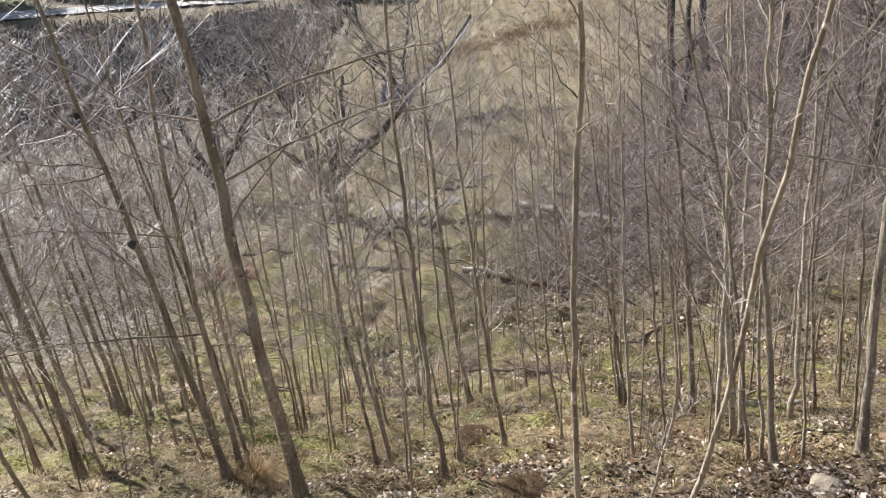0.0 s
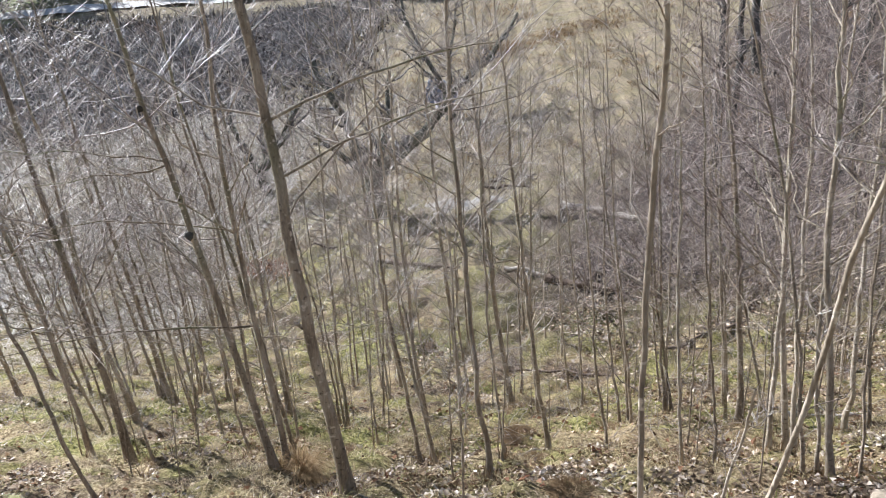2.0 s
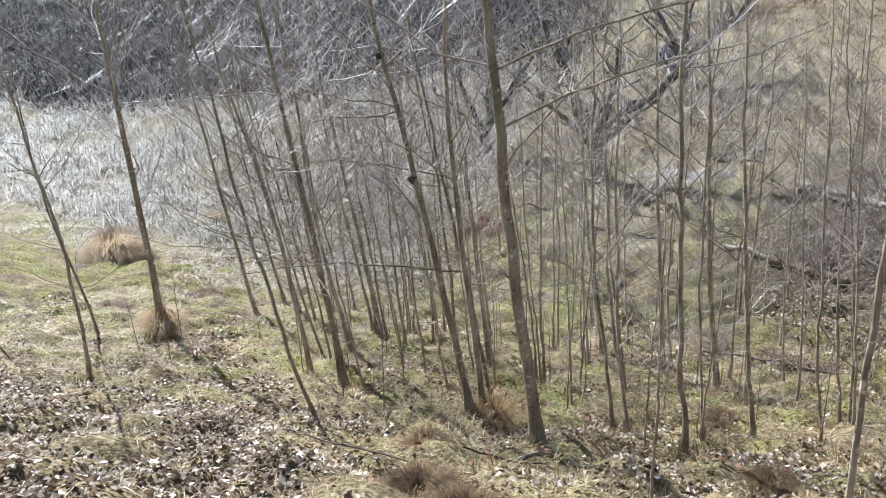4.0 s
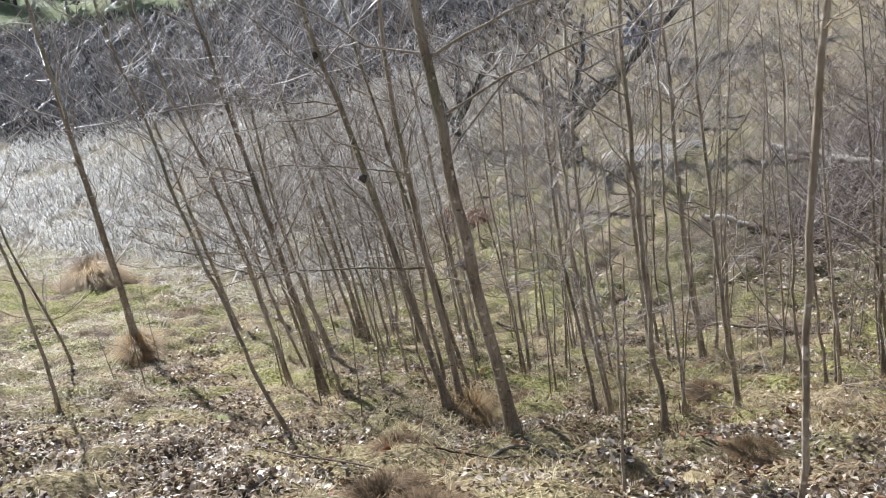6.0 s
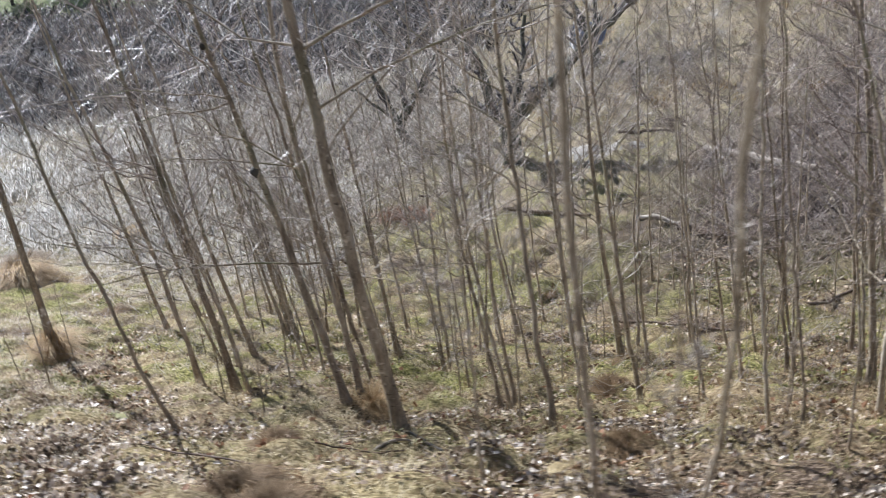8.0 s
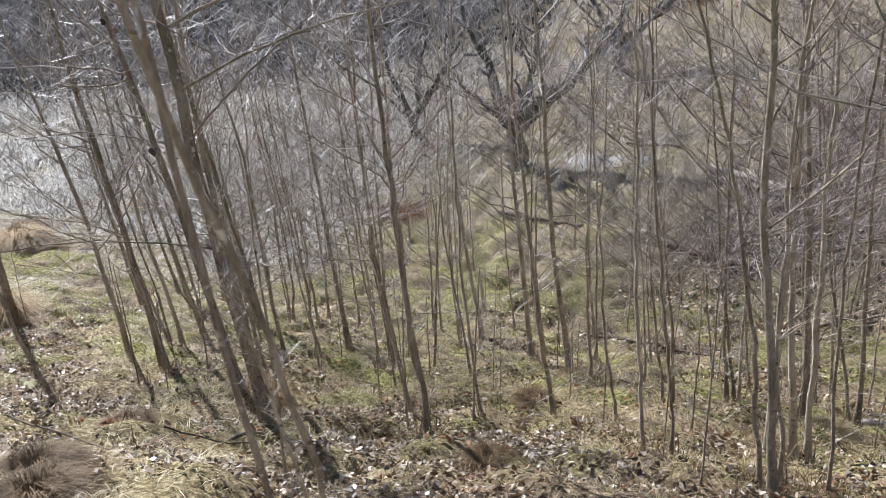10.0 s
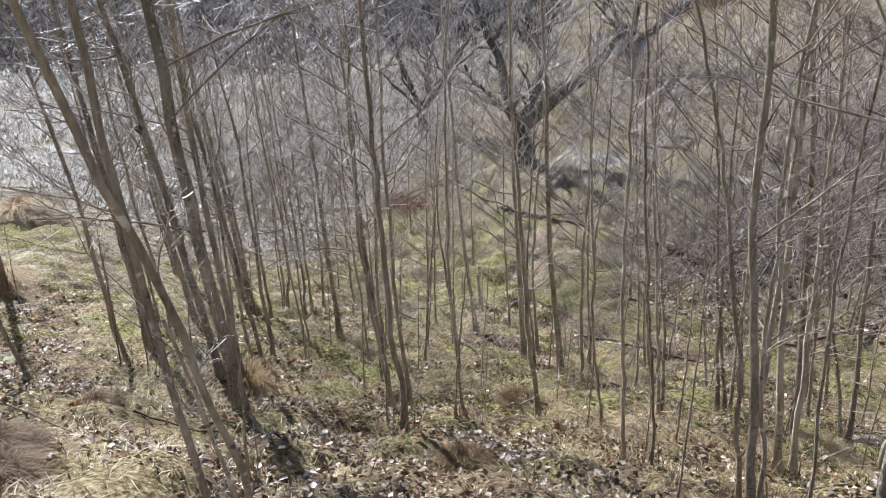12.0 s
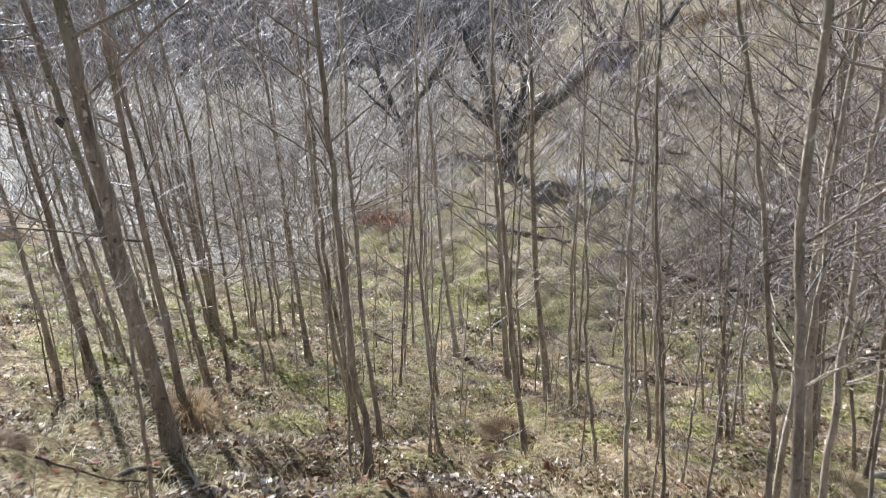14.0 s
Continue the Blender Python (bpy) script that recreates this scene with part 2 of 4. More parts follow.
    link(xyz.outputs["X"], afar.inputs["Value"])
    for key, val in (("From Min", -41), ("From Max", -50)):
        afar.inputs[key].default_value = val
    field = n.new("ShaderNodeMath")
    field.operation = "MULTIPLY"
    link(meadow.outputs[0], field.inputs[0])
    link(afar.outputs[0], field.inputs[1])
    b = mix(field.outputs[0], b, ramp(tex(3, 6), [(0.35, (0.13, 0.16, 0.06)), (0.6, (0.25, 0.28, 0.12))]))
    link(b, bsdf.inputs["Base Color"])
    bp = n.new("ShaderNodeBump")
    bp.inputs["Strength"].default_value, bp.inputs["Distance"].default_value = 0.8, 0.05
    link(tex(30, 8), bp.inputs["Height"])
    link(bp.outputs[0], bsdf.inputs["Normal"])
    return m


GROUND = ground_material()

# ---------- mesh helpers ----------
rng = np.random.default_rng(7)


def mesh_from(name, verts, faces, mat, smooth=True):
    """A mesh from an array of places and an array of quads or triangles."""
    verts, faces = np.asarray(verts, np.float32).reshape(-1, 3), np.asarray(faces, np.int32)
    me = bpy.data.meshes.new(name)
    k = faces.shape[1]
    me.vertices.add(len(verts))
    me.vertices.foreach_set("co", verts.ravel())
    me.loops.add(faces.size)
    me.loops.foreach_set("vertex_index", faces.ravel())
    me.polygons.add(len(faces))
    me.polygons.foreach_set("loop_start", np.arange(0, faces.size, k, dtype=np.int32))
    me.polygons.foreach_set("use_smooth", np.full(len(faces), smooth))
    me.update(calc_edges=True)
    me.validate()
    me.materials.append(mat)
    return me


def tubes(paths, radii, sides):
    """Round rods along many paths of equal length: paths (n, k, 3), radii (n, k)."""
    paths, radii = np.asarray(paths, float), np.asarray(radii, float)
    n, k, _ = paths.shape
    tan = np.gradient(paths, axis=1)
    tan /= np.linalg.norm(tan, axis=2, keepdims=True) + 1e-9
    ref = np.where(np.abs(tan[..., 2:3]) > 0.9, np.array([1.0, 0, 0]), np.array([0, 0, 1.0]))
    u = np.cross(tan, ref)
    u /= np.linalg.norm(u, axis=2, keepdims=True) + 1e-9
    v = np.cross(tan, u)
    ang = np.linspace(0, 2 * np.pi, sides, endpoint=False)
    ring = u[:, :, None] * np.cos(ang)[None, None, :, None] + v[:, :, None] * np.sin(ang)[None, None, :, None]
    verts = paths[:, :, None] + ring * radii[:, :, None, None]
    i, j, s = np.meshgrid(np.arange(n), np.arange(k - 1), np.arange(sides), indexing="ij")
    base = (i * k + j) * sides
    nxt = (s + 1) % sides
    faces = np.stack([base + s, base + nxt, base + sides + nxt, base + sides + s], -1).reshape(-1, 4)
    return verts.reshape(-1, 3), faces


def joined(chunks):
    vs, fs, at = [], [], 0
    for v, f in chunks:
        vs.append(v)
        fs.append(f + at)
        at += len(v)
    return np.concatenate(vs), np.concatenate(fs)


def part(name, me, parent, label="", kind=""):
    ob = new(name, me)
    ob.parent = parent
    return tagged(ob, label, kind=kind)


def thing(name, x, y, z, label, category, group="", kind=""):
    ob = new(name)
    ob.location = (x, y, z)
    ob.empty_display_size = 0.1
    return tagged(ob, label, category, group, kind)


# ---------- the ground ----------
PROFILE_Y = (-30, -8, -2, 0, 2, 5, 8, 11, 14, 17, 60)
PROFILE_Z = (1.05, 0.75, 0.35, 0.0, -0.65, -2.15, -3.57, -4.9, -6.2, -7.5, -25.45)


def soft(v, w):
    return w * np.log1p(np.exp(np.clip(v / w, -30, 30)))


def height(x, y):
    """The bank that falls away from the camera, the valley floor, and the slopes beyond it."""
    x, y = np.asarray(x, float), np.asarray(y, float)
    c = np.clip(x, -14, 9)
    bank = np.interp(y, PROFILE_Y, PROFILE_Z) + c * (0.104 - 0.0085 * np.clip(y, 0, 18)) + 0.0018 * c * c
    s = 0.66 * (x - 3) + 0.75 * (y - 15)
    r = np.hypot(x, y)
    far = -7.35 + np.minimum(0.2 * soft(s + 9, 3), 12) + np.minimum(0.17 * soft(r - 58, 6), 13) / (1 + np.exp(np.clip((s - 30) / 6, -30, 30)))
    m = np.maximum(bank, far)
    return m + 0.55 * np.log(np.exp((bank - m) / 0.55) + np.exp((far - m) / 0.55))


def billows(x, y, size, turn):
    """Rounded cushions with creases between them, from 0 (crease) to about 1 (top)."""
    c, s = math.cos(turn), math.sin(turn)
    u, v = (x * c + y * s) / size, (y * c - x * s) / size
    u, v = u + 0.45 * np.sin(1.3 * v + turn), v + 0.45 * np.sin(1.1 * u + 2 * turn)
    return np.abs(np.sin(2.2 * u + 0.6 * np.sin(0.9 * v)) * np.cos(1.9 * v + 0.7 * np.sin(1.2 * u))) ** 0.7


def lumps(x, y):
    """Grassy hummocks, up to a hand's width high."""
    x, y = np.asarray(x, float), np.asarray(y, float)
    return 0.19 * (billows(x, y, 0.85, 0.5) - 0.45) + 0.11 * (billows(x, y, 0.42, 1.7) - 0.45) + 0.04 * np.sin(1.1 * x + 0.7 * y)


def on(x, y):
    return height(x, y) + lumps(x, y)


def build_ground():
    grow = np.cumsum(0.14 * 1.115 ** np.arange(1, 62))
    xs = np.concatenate([-14 - grow[::-1], np.arange(-14, 9.01, 0.115), 9 + grow])
    ys = np.concatenate([-3 - grow[::-1], np.arange(-3, 1, 0.16), np.arange(1, 19.01, 0.115), 19 + grow])
    X, Y = np.meshgrid(xs, ys, indexing="ij")
    Z = on(X, Y)
    a, b = X.shape
    i, j = np.meshgrid(np.arange(a - 1), np.arange(b - 1), indexing="ij")
    f = np.stack([i * b + j, (i + 1) * b + j, (i + 1) * b + j + 1, i * b + j + 1], -1).reshape(-1, 4)
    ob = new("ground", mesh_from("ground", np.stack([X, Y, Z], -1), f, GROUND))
    return tagged(ob, "uneven woodland bank and valley floor with moss, dead grass and leaf litter", "ground", kind="structure")


build_ground()

# ---------- trees ----------


def bent(start, way, length, up, wobble, k, gen):
    """Paths of k places from start along way, bowing upwards, a little crooked. start, way: (n, 3)."""
    n = len(start)
    t = np.linspace(0, 1, k)[None, :, None]
    p = start[:, None] + way[:, None] * length[:, None, None] * t
    p[..., 2] += (up * length)[:, None] * t[..., 0] ** 2
    jit = gen.normal(0, 1, (n, k, 3)) * wobble * length[:, None, None]
    jit[:, 0] = 0
    return p + np.cumsum(jit, axis=1) * 0.6


def side_ways(n, rise, gen, tend=None):
    a = gen.uniform(0, 2 * np.pi, n)
    w = np.stack([np.cos(a), np.sin(a), gen.normal(rise, 0.25, n)], 1)
    if tend is not None:
        w = w + np.asarray(tend)
    return w / np.linalg.norm(w, axis=1, keepdims=True)


def offshoots(paths, radii, per, length, rise, gen, thick=0.5, k=4, wobble=0.13, up=0.1, low=0.15):
    """Twigs along given paths: per of them on each, turned off sideways from the parent's way."""
    n, kk, _ = paths.shape
    idx = np.repeat(np.arange(n), per)
    f = gen.uniform(low, 1.0, n * per) * (kk - 1.001)
    a = f.astype(int)
    fr = (f - a)[:, None]
    start = paths[idx, a] * (1 - fr) + paths[idx, a + 1] * fr
    way0 = paths[idx, a + 1] - paths[idx, a]
    way0 /= np.linalg.norm(way0, axis=1, keepdims=True) + 1e-9
    way = way0 * gen.uniform(0.2, 0.9, (n * per, 1)) + side_ways(n * per, rise, gen) * 0.9
    way /= np.linalg.norm(way, axis=1, keepdims=True)
    plen = np.linalg.norm(paths[:, -1] - paths[:, 0], axis=1)[idx]
    ln = np.clip(plen * length, 0.05, 1.2) * gen.uniform(0.5, 1.3, n * per) * (1.15 - 0.5 * f / (kk - 1))
    r0 = (radii[idx, a] * thick).clip(0.0014)
    p = bent(start, way, ln, np.full(n * per, up), wobble, k, gen)
    r = r0[:, None] * np.linspace(1, 0.45, k)[None]
    return p, r


LEAN_X, LEAN_Y = math.cos(radians(12)), math.sin(radians(12))


def stem_path(lean, bend, h, k, gen, crook=0.012, back=0.0):
    t = np.linspace(0, 1, k)
    z = t * h
    off = lean * z + np.clip(bend, -0.03, 0.03) * z * z * np.where(z < 4, 1, (4 / np.maximum(z, 1e-6)))
    wob = np.cumsum(gen.normal(0, crook, (k, 2)), axis=0)
    wob[0] = 0
    return np.stack([off * LEAN_X + wob[:, 0], off * LEAN_Y + back * z + wob[:, 1], z], -1)


SAPLINGS = []


def sapling(x, y, lean, bend, r, limbs=None, mat=None, twig=None, seed=None, height_m=None, bare=None, dense=1.0, reach=0.0, burls=(), back=0.0, limb=1.0, boughs=()):
    """A bare young tree: stem, the larger limbs one by one, and the fine twigs."""
    gen = np.random.default_rng(int(abs(x * 971 + y * 373) * 10) % 99991 if seed is None else seed)
    h = height_m or min(9.5, 3.6 + 75 * r + gen.uniform(-0.4, 0.8))
    near_by = math.hypot(x, y) < 8.5
    k = 30 if near_by else 20
    p = stem_path(lean, bend, h, k, gen, (0.008 if r > 0.03 else 0.014) * min(1.0, h / 7), back)
    p[1:, :2] += gen.normal(0, min(0.1 * r, 0.0025) + 0.001, (k - 1, 2))
    p[0, 2] -= 0.12
    t = np.linspace(0, 1, k)
    rad = r * (1 - t) ** 0.9 * 0.86 + 0.004
    rad *= gen.uniform(0.94, 1.07, k)
    rad[0] *= 1.75
    rad[1] *= 1.14
    size = "stout" if r > 0.045 else "slender" if r > 0.024 else "thin"
    tilt = "leaning" if abs(lean) > 0.13 else "upright"
    root = thing("tree", x, y, float(on(x, y)), f"{tilt} {size} bare young tree with grey-brown bark on the bank", "tree", "bare young trees")
    v, f = tubes(p[None], rad[None], 10 if r > 0.04 else 7)
    part("trunk", mesh_from("trunk", v, f, mat or BARK), root)
    # limbs leave the stem higher up and reach out and upwards
    n = limbs or int(np.clip(9 + h * 2.0 + r * 80, 12, 32))
    low = bare if bare is not None else gen.uniform(0.16, 0.3)
    f0 = np.sort(gen.uniform(low, 0.95, n)) * (k - 1.001)
    a = f0.astype(int)
    fr = (f0 - a)[:, None]
    start = p[a] * (1 - fr) + p[a + 1] * fr
    ln = (h * 0.26 * (1.25 - f0 / (k - 1)) + 0.15) * gen.uniform(0.6, 1.3, n) * limb
    way = side_ways(n, 0.5, gen, tend=(-0.15, -0.1, 0.0))
    way[:, 2] += 0.5 * f0 / (k - 1)
    way /= np.linalg.norm(way, axis=1, keepdims=True)
    lp = bent(start, way, ln, np.full(n, 0.16), 0.05, 7, gen)
    if reach:
        # long level boughs on the lower half, towards the open side
        m = gen.permutation(n)[:5]
        way[m] = side_ways(5, 0.15, gen, tend=(-0.8, -0.25, 0.0))
        ln[m] = reach * gen.uniform(0.4, 1.2, 5)
        lp[m] = bent(start[m], way[m], ln[m], gen.normal(0.02, 0.1, 5), 0.03, 7, gen)
    lr = (rad[a] * 0.34).clip(0.0026, 0.0095)[:, None] * np.linspace(1, 0.3, 7)[None]
    big = min(n, 6 if near_by else 3)
    for q in range(big):
        v, f = tubes(lp[q:q + 1], lr[q:q + 1], 5)
        part("branch", mesh_from("branch", v, f, mat or BARK), root)
    chunks = []
    if n > big:
        chunks.append(tubes(lp[big:], lr[big:], 4))
    tp, tr = offshoots(lp, lr, int(round((8 if near_by else 5) * dense)), 0.36, 0.3, gen, k=4 if near_by else 3)
    chunks.append(tubes(tp, tr, 3))
    up, ur = offshoots(tp, tr, 3, 0.55, 0.3, gen, k=3 if near_by else 2, thick=0.75)
    chunks.append(tubes(up, ur.clip(0.0013 if near_by else 0.0018), 3))
    # fine shoots straight on the stem
    sp, sr = offshoots(p[None], (rad * 0.3)[None].clip(0.002, 0.006), int(10 * dense), 0.07, 0.4, gen, k=4, thick=0.8)
    chunks.append(tubes(sp, sr, 3))
    # long boughs that stand out: height on the stem, the way to the tip, thickness
    for hb, to, rb in boughs:
        j = hb / h * (k - 1)
        q = int(j)
        foot = p[q] + (p[q + 1] - p[q]) * (j - q)
        u = np.linspace(0, 1, 12)[:, None]
        bow = foot + u * np.array(to) + np.array([0, 0, 0.09]) * np.sin(math.pi * u) + np.cumsum(gen.normal(0, 0.009, (12, 3)), axis=0) * (u > 0)
        thick = rb * np.linspace(1, 0.35, 12)
        v, f = tubes(bow[None], thick[None], 7)
        part("bough", mesh_from("bough", v, f, mat or BARK), root)
        qp, qr = offshoots(bow[None], thick[None], 12, 0.28, 0.35, gen, k=5, thick=0.55, low=0.2)
        wp, wr = offshoots(qp, qr, 5, 0.45, 0.3, gen, k=3, thick=0.7)
        chunks += [tubes(qp, qr, 4), tubes(wp, wr, 3)]
    v, f = joined(chunks)
    part("crown", mesh_from("crown", v, f, twig or TWIG), root)
    for hb in burls:
        q = int(hb / h * (k - 1))
        lump = bmesh.new()
        bmesh.ops.create_icosphere(lump, subdivisions=2, radius=1.0)
        for vert in lump.verts:
            vert.co *= 1 + 0.35 * noise.noise(vert.co * 2.2 + Vector((hb, 0, 0)))
            vert.co = Vector(vert.co * rad[q] * 1.75) + Vector(p[q]) + Vector((-0.02, 0, 0))
        me = bpy.data.meshes.new("burl")
        lump.to_mesh(me)
        lump.free()
        me.materials.append(DARK_BARK)
        part("burl", me, root, "dark knobbly burl on the trunk")
    SAPLINGS.append(root)
    return root



sapling(-8.60, 9.00, 0.012, -0.0081, 0.064, reach=1.6)
sapling(-8.91, 7.99, -0.224, 0.0300, 0.020, reach=1.6)
sapling(-6.45, 5.48, 0.028, -0.0300, 0.019, reach=1.9)
sapling(-3.26, 5.02, -0.257, 0.0200, 0.017)
sapling(-4.90, 7.60, -0.065, -0.0300, 0.035, reach=1.6)
sapling(-4.50, 7.70, -0.091, -0.0101, 0.051, reach=1.6)
sapling(-9.34, 12.70, -0.179, 0.0066, 0.048)
sapling(-5.44, 9.73, -0.261, 0.0300, 0.039, reach=1.6)
sapling(-5.61, 9.15, -0.235, 0.0124, 0.020, reach=1.6)
sapling(-6.10, 12.09, -0.132, -0.0041, 0.057)
sapling(-6.21, 12.06, -0.158, 0.0046, 0.035)
sapling(-5.37, 11.66, -0.109, 0.0188, 0.029)
sapling(-5.59, 12.58, 0.046, -0.0300, 0.026)
sapling(-2.20, 6.15, -0.200, 0.0054, 0.040, reach=1.9, burls=(2.5, 3.65))
sapling(-2.12, 6.35, -0.145, 0.0190, 0.034, reach=1.9, boughs=[(1.58, (-2.05, -0.6, 0.0), 0.011), (2.5, (-1.7, -0.4, 0.1), 0.008)])
sapling(-2.20, 6.88, -0.148, -0.0037, 0.024, reach=1.9)
sapling(-1.29, 5.19, -0.122, -0.0015, 0.054, reach=1.9, boughs=[(3.05, (1.55, 0.42, 0.45), 0.013), (2.65, (1.6, 0.52, 0.56), 0.011), (1.45, (-0.2, -0.12, 0.03), 0.009)])
sapling(-4.23, 13.50, -0.093, 0.0059, 0.032)
sapling(-2.52, 10.34, -0.102, -0.0108, 0.017)
sapling(-0.90, 7.20, -0.220, 0.0300, 0.022, reach=1.6)
sapling(-0.70, 6.80, -0.195, 0.0300, 0.019, reach=1.9)
sapling(-0.66, 12.10, -0.104, 0.0036, 0.049)
sapling(-0.59, 12.76, -0.154, 0.0300, 0.028)
sapling(-0.35, 11.53, -0.167, 0.0300, 0.018)
sapling(0.02, 6.84, -0.134, 0.0183, 0.013)
sapling(0.19, 10.93, -0.164, 0.0153, 0.050)
sapling(0.53, 7.81, -0.154, 0.0112, 0.030)
sapling(1.28, 12.68, -0.129, 0.0162, 0.019, twig=TWIG_RED)
sapling(1.27, 10.77, -0.030, -0.0142, 0.016, twig=TWIG_RED)
sapling(1.62, 9.24, -0.184, 0.0234, 0.019, twig=TWIG_RED)
sapling(1.72, 9.27, -0.087, -0.0115, 0.019, twig=TWIG_RED)
sapling(2.28, 12.14, -0.182, 0.0235, 0.018, twig=TWIG_RED)
sapling(2.81, 11.98, -0.167, 0.0132, 0.017, twig=TWIG_RED)
sapling(2.36, 5.37, -0.111, -0.0271, 0.015, twig=TWIG_RED)
sapling(3.60, 7.30, -0.026, -0.0007, 0.028, mat=BARK_PALE, twig=TWIG_RED)
sapling(4.25, 8.02, -0.165, 0.0238, 0.021, twig=TWIG_RED)
sapling(3.05, 5.00, -0.071, 0.0189, 0.039, mat=BARK_PALE, twig=TWIG_RED)
sapling(3.43, 5.82, -0.112, 0.0204, 0.012, twig=TWIG_RED)
sapling(2.74, 5.26, -0.085, 0.0204, 0.009, twig=TWIG_RED)
sapling(2.37, 9.89, -0.129, 0.0114, 0.026, twig=TWIG_RED)
sapling(3.70, 12.29, -0.030, -0.0122, 0.032, twig=TWIG_RED)
sapling(3.31, 10.10, -0.174, 0.0150, 0.020, twig=TWIG_RED)
sapling(3.70, 9.12, -0.073, -0.0018, 0.033, twig=TWIG_RED)
sapling(6.39, 13.10, -0.072, 0.0028, 0.029, twig=TWIG_RED)
sapling(5.34, 9.51, -0.068, 0.0039, 0.019, twig=TWIG_RED)
sapling(3.15, 9.12, -0.101, -0.0054, 0.043, twig=TWIG_RED)
sapling(2.49, 6.47, -0.060, 0.0032, 0.024, mat=BARK_PALE, twig=TWIG_RED)
sapling(2.40, 5.00, -0.12, 0.0022, 0.027, mat=BARK_PALE, twig=TWIG_RED)
sapling(2.50, 5.43, -0.151, 0.0267, 0.015, mat=BARK_PALE, twig=TWIG_RED)
sapling(2.73, 6.60, -0.151, 0.0118, 0.031, mat=BARK_PALE, twig=TWIG_RED)
sapling(2.85, 6.70, -0.060, -0.0110, 0.026, mat=BARK_PALE, twig=TWIG_RED)
sapling(2.47, 9.88, -0.174, 0.0056, 0.021, twig=TWIG_RED)
sapling(1.57, 6.00, -0.078, 0.0053, 0.016, mat=BARK_PALE, twig=TWIG_RED)
sapling(1.23, 7.74, -0.132, 0.0080, 0.016, twig=TWIG_RED)
sapling(1.77, 5.74, -0.120, 0.0005, 0.010, twig=TWIG_RED)
sapling(1.71, 8.89, -0.093, -0.0023, 0.018, twig=TWIG_RED)
sapling(0.55, 10.42, -0.074, 0.0128, 0.025)
sapling(0.37, 12.25, -0.049, 0.0080, 0.022)
sapling(-1.07, 9.93, -0.199, 0.0300, 0.019, reach=1.6)
sapling(-1.90, 13.30, -0.165, 0.0134, 0.045)
sapling(-2.82, 13.55, -0.019, -0.0031, 0.022)
sapling(-0.16, 5.75, -0.108, 0.0150, 0.025)
sapling(-0.82, 7.42, -0.141, 0.0194, 0.024, reach=1.6)
sapling(-2.32, 10.03, -0.064, 0.0094, 0.027, reach=1.6)
sapling(-3.40, 10.70, -0.114, 0.0025, 0.043, reach=1.6)
sapling(-4.58, 13.43, -0.026, -0.0033, 0.027)
sapling(-5.08, 12.38, -0.021, -0.0146, 0.026)
sapling(-5.15, 12.78, -0.004, -0.0147, 0.026)
sapling(-5.82, 12.86, -0.027, -0.0074, 0.027)
sapling(-5.78, 11.82, -0.128, 0.0061, 0.029)
sapling(-5.21, 8.91, -0.195, 0.0175, 0.030, reach=1.6)
sapling(-3.03, 8.20, -0.066, -0.0091, 0.026, reach=1.6)
sapling(3.96, 12.06, -0.123, 0.0005, 0.026, twig=TWIG_RED)
sapling(3.62, 11.12, -0.092, -0.0052, 0.024, twig=TWIG_RED)
sapling(3.85, 10.10, -0.249, 0.0111, 0.022, twig=TWIG_RED)
sapling(-1.53, 14.36, -0.089, 0.0079, 0.022)
sapling(0.14, 14.18, -0.130, 0.0177, 0.026)
sapling(-9.55, 14.12, -0.205, 0.0151, 0.040)
sapling(-8.68, 13.32, -0.154, -0.0054, 0.034)
sapling(-7.97, 12.84, -0.103, -0.0205, 0.033)
sapling(-8.13, 13.85, -0.075, 0.0025, 0.030)
sapling(-7.92, 14.55, -0.127, 0.0129, 0.031)
sapling(-5.21, 13.32, -0.025, -0.0000, 0.028)
sapling(-2.86, 13.19, -0.044, 0.0062, 0.022)
sapling(-2.00, 12.28, -0.136, 0.0295, 0.020)
# thin stems crowded behind the leaning pair
sapling(-3.10, 7.90, -0.120, 0.0, 0.014)
sapling(-3.70, 8.60, -0.150, 0.0, 0.017)
sapling(-2.60, 8.30, -0.100, 0.0, 0.012)
sapling(-4.30, 9.20, -0.140, 0.0, 0.015)
sapling(-3.30, 9.60, -0.100, 0.0, 0.013)
sapling(-2.20, 9.30, -0.080, 0.0, 0.014)
sapling(-5.30, 8.80, -0.160, 0.0, 0.014)
sapling(-4.80, 10.30, -0.120, 0.0, 0.016)
sapling(-1.60, 8.40, -0.070, 0.0, 0.011)
sapling(-3.90, 7.10, -0.140, 0.0, 0.012)
# slim stems close to the path
sapling(0.50, 2.68, -0.089, 0.0223, 0.0112, limbs=6, height_m=5.2, bare=0.3, back=-0.1325, limb=0.2, dense=0.5)
sapling(0.759, 2.60, 0.098, -0.0265, 0.0088, limbs=5, height_m=3.6, bare=0.3, back=-0.361, limb=0.22, dense=0.5, mat=BARK_PALE)
sapling(-0.30, 3.88, -0.030, 0.000, 0.0070, limbs=7, height_m=2.0, bare=0.3)
sapling(0.70, 2.64, 0.06, -0.025, 0.0055, limbs=4, height_m=1.3, bare=0.4, back=-0.3, limb=0.4, mat=BARK_PALE)
# thin trees further down, grown from a few patterns


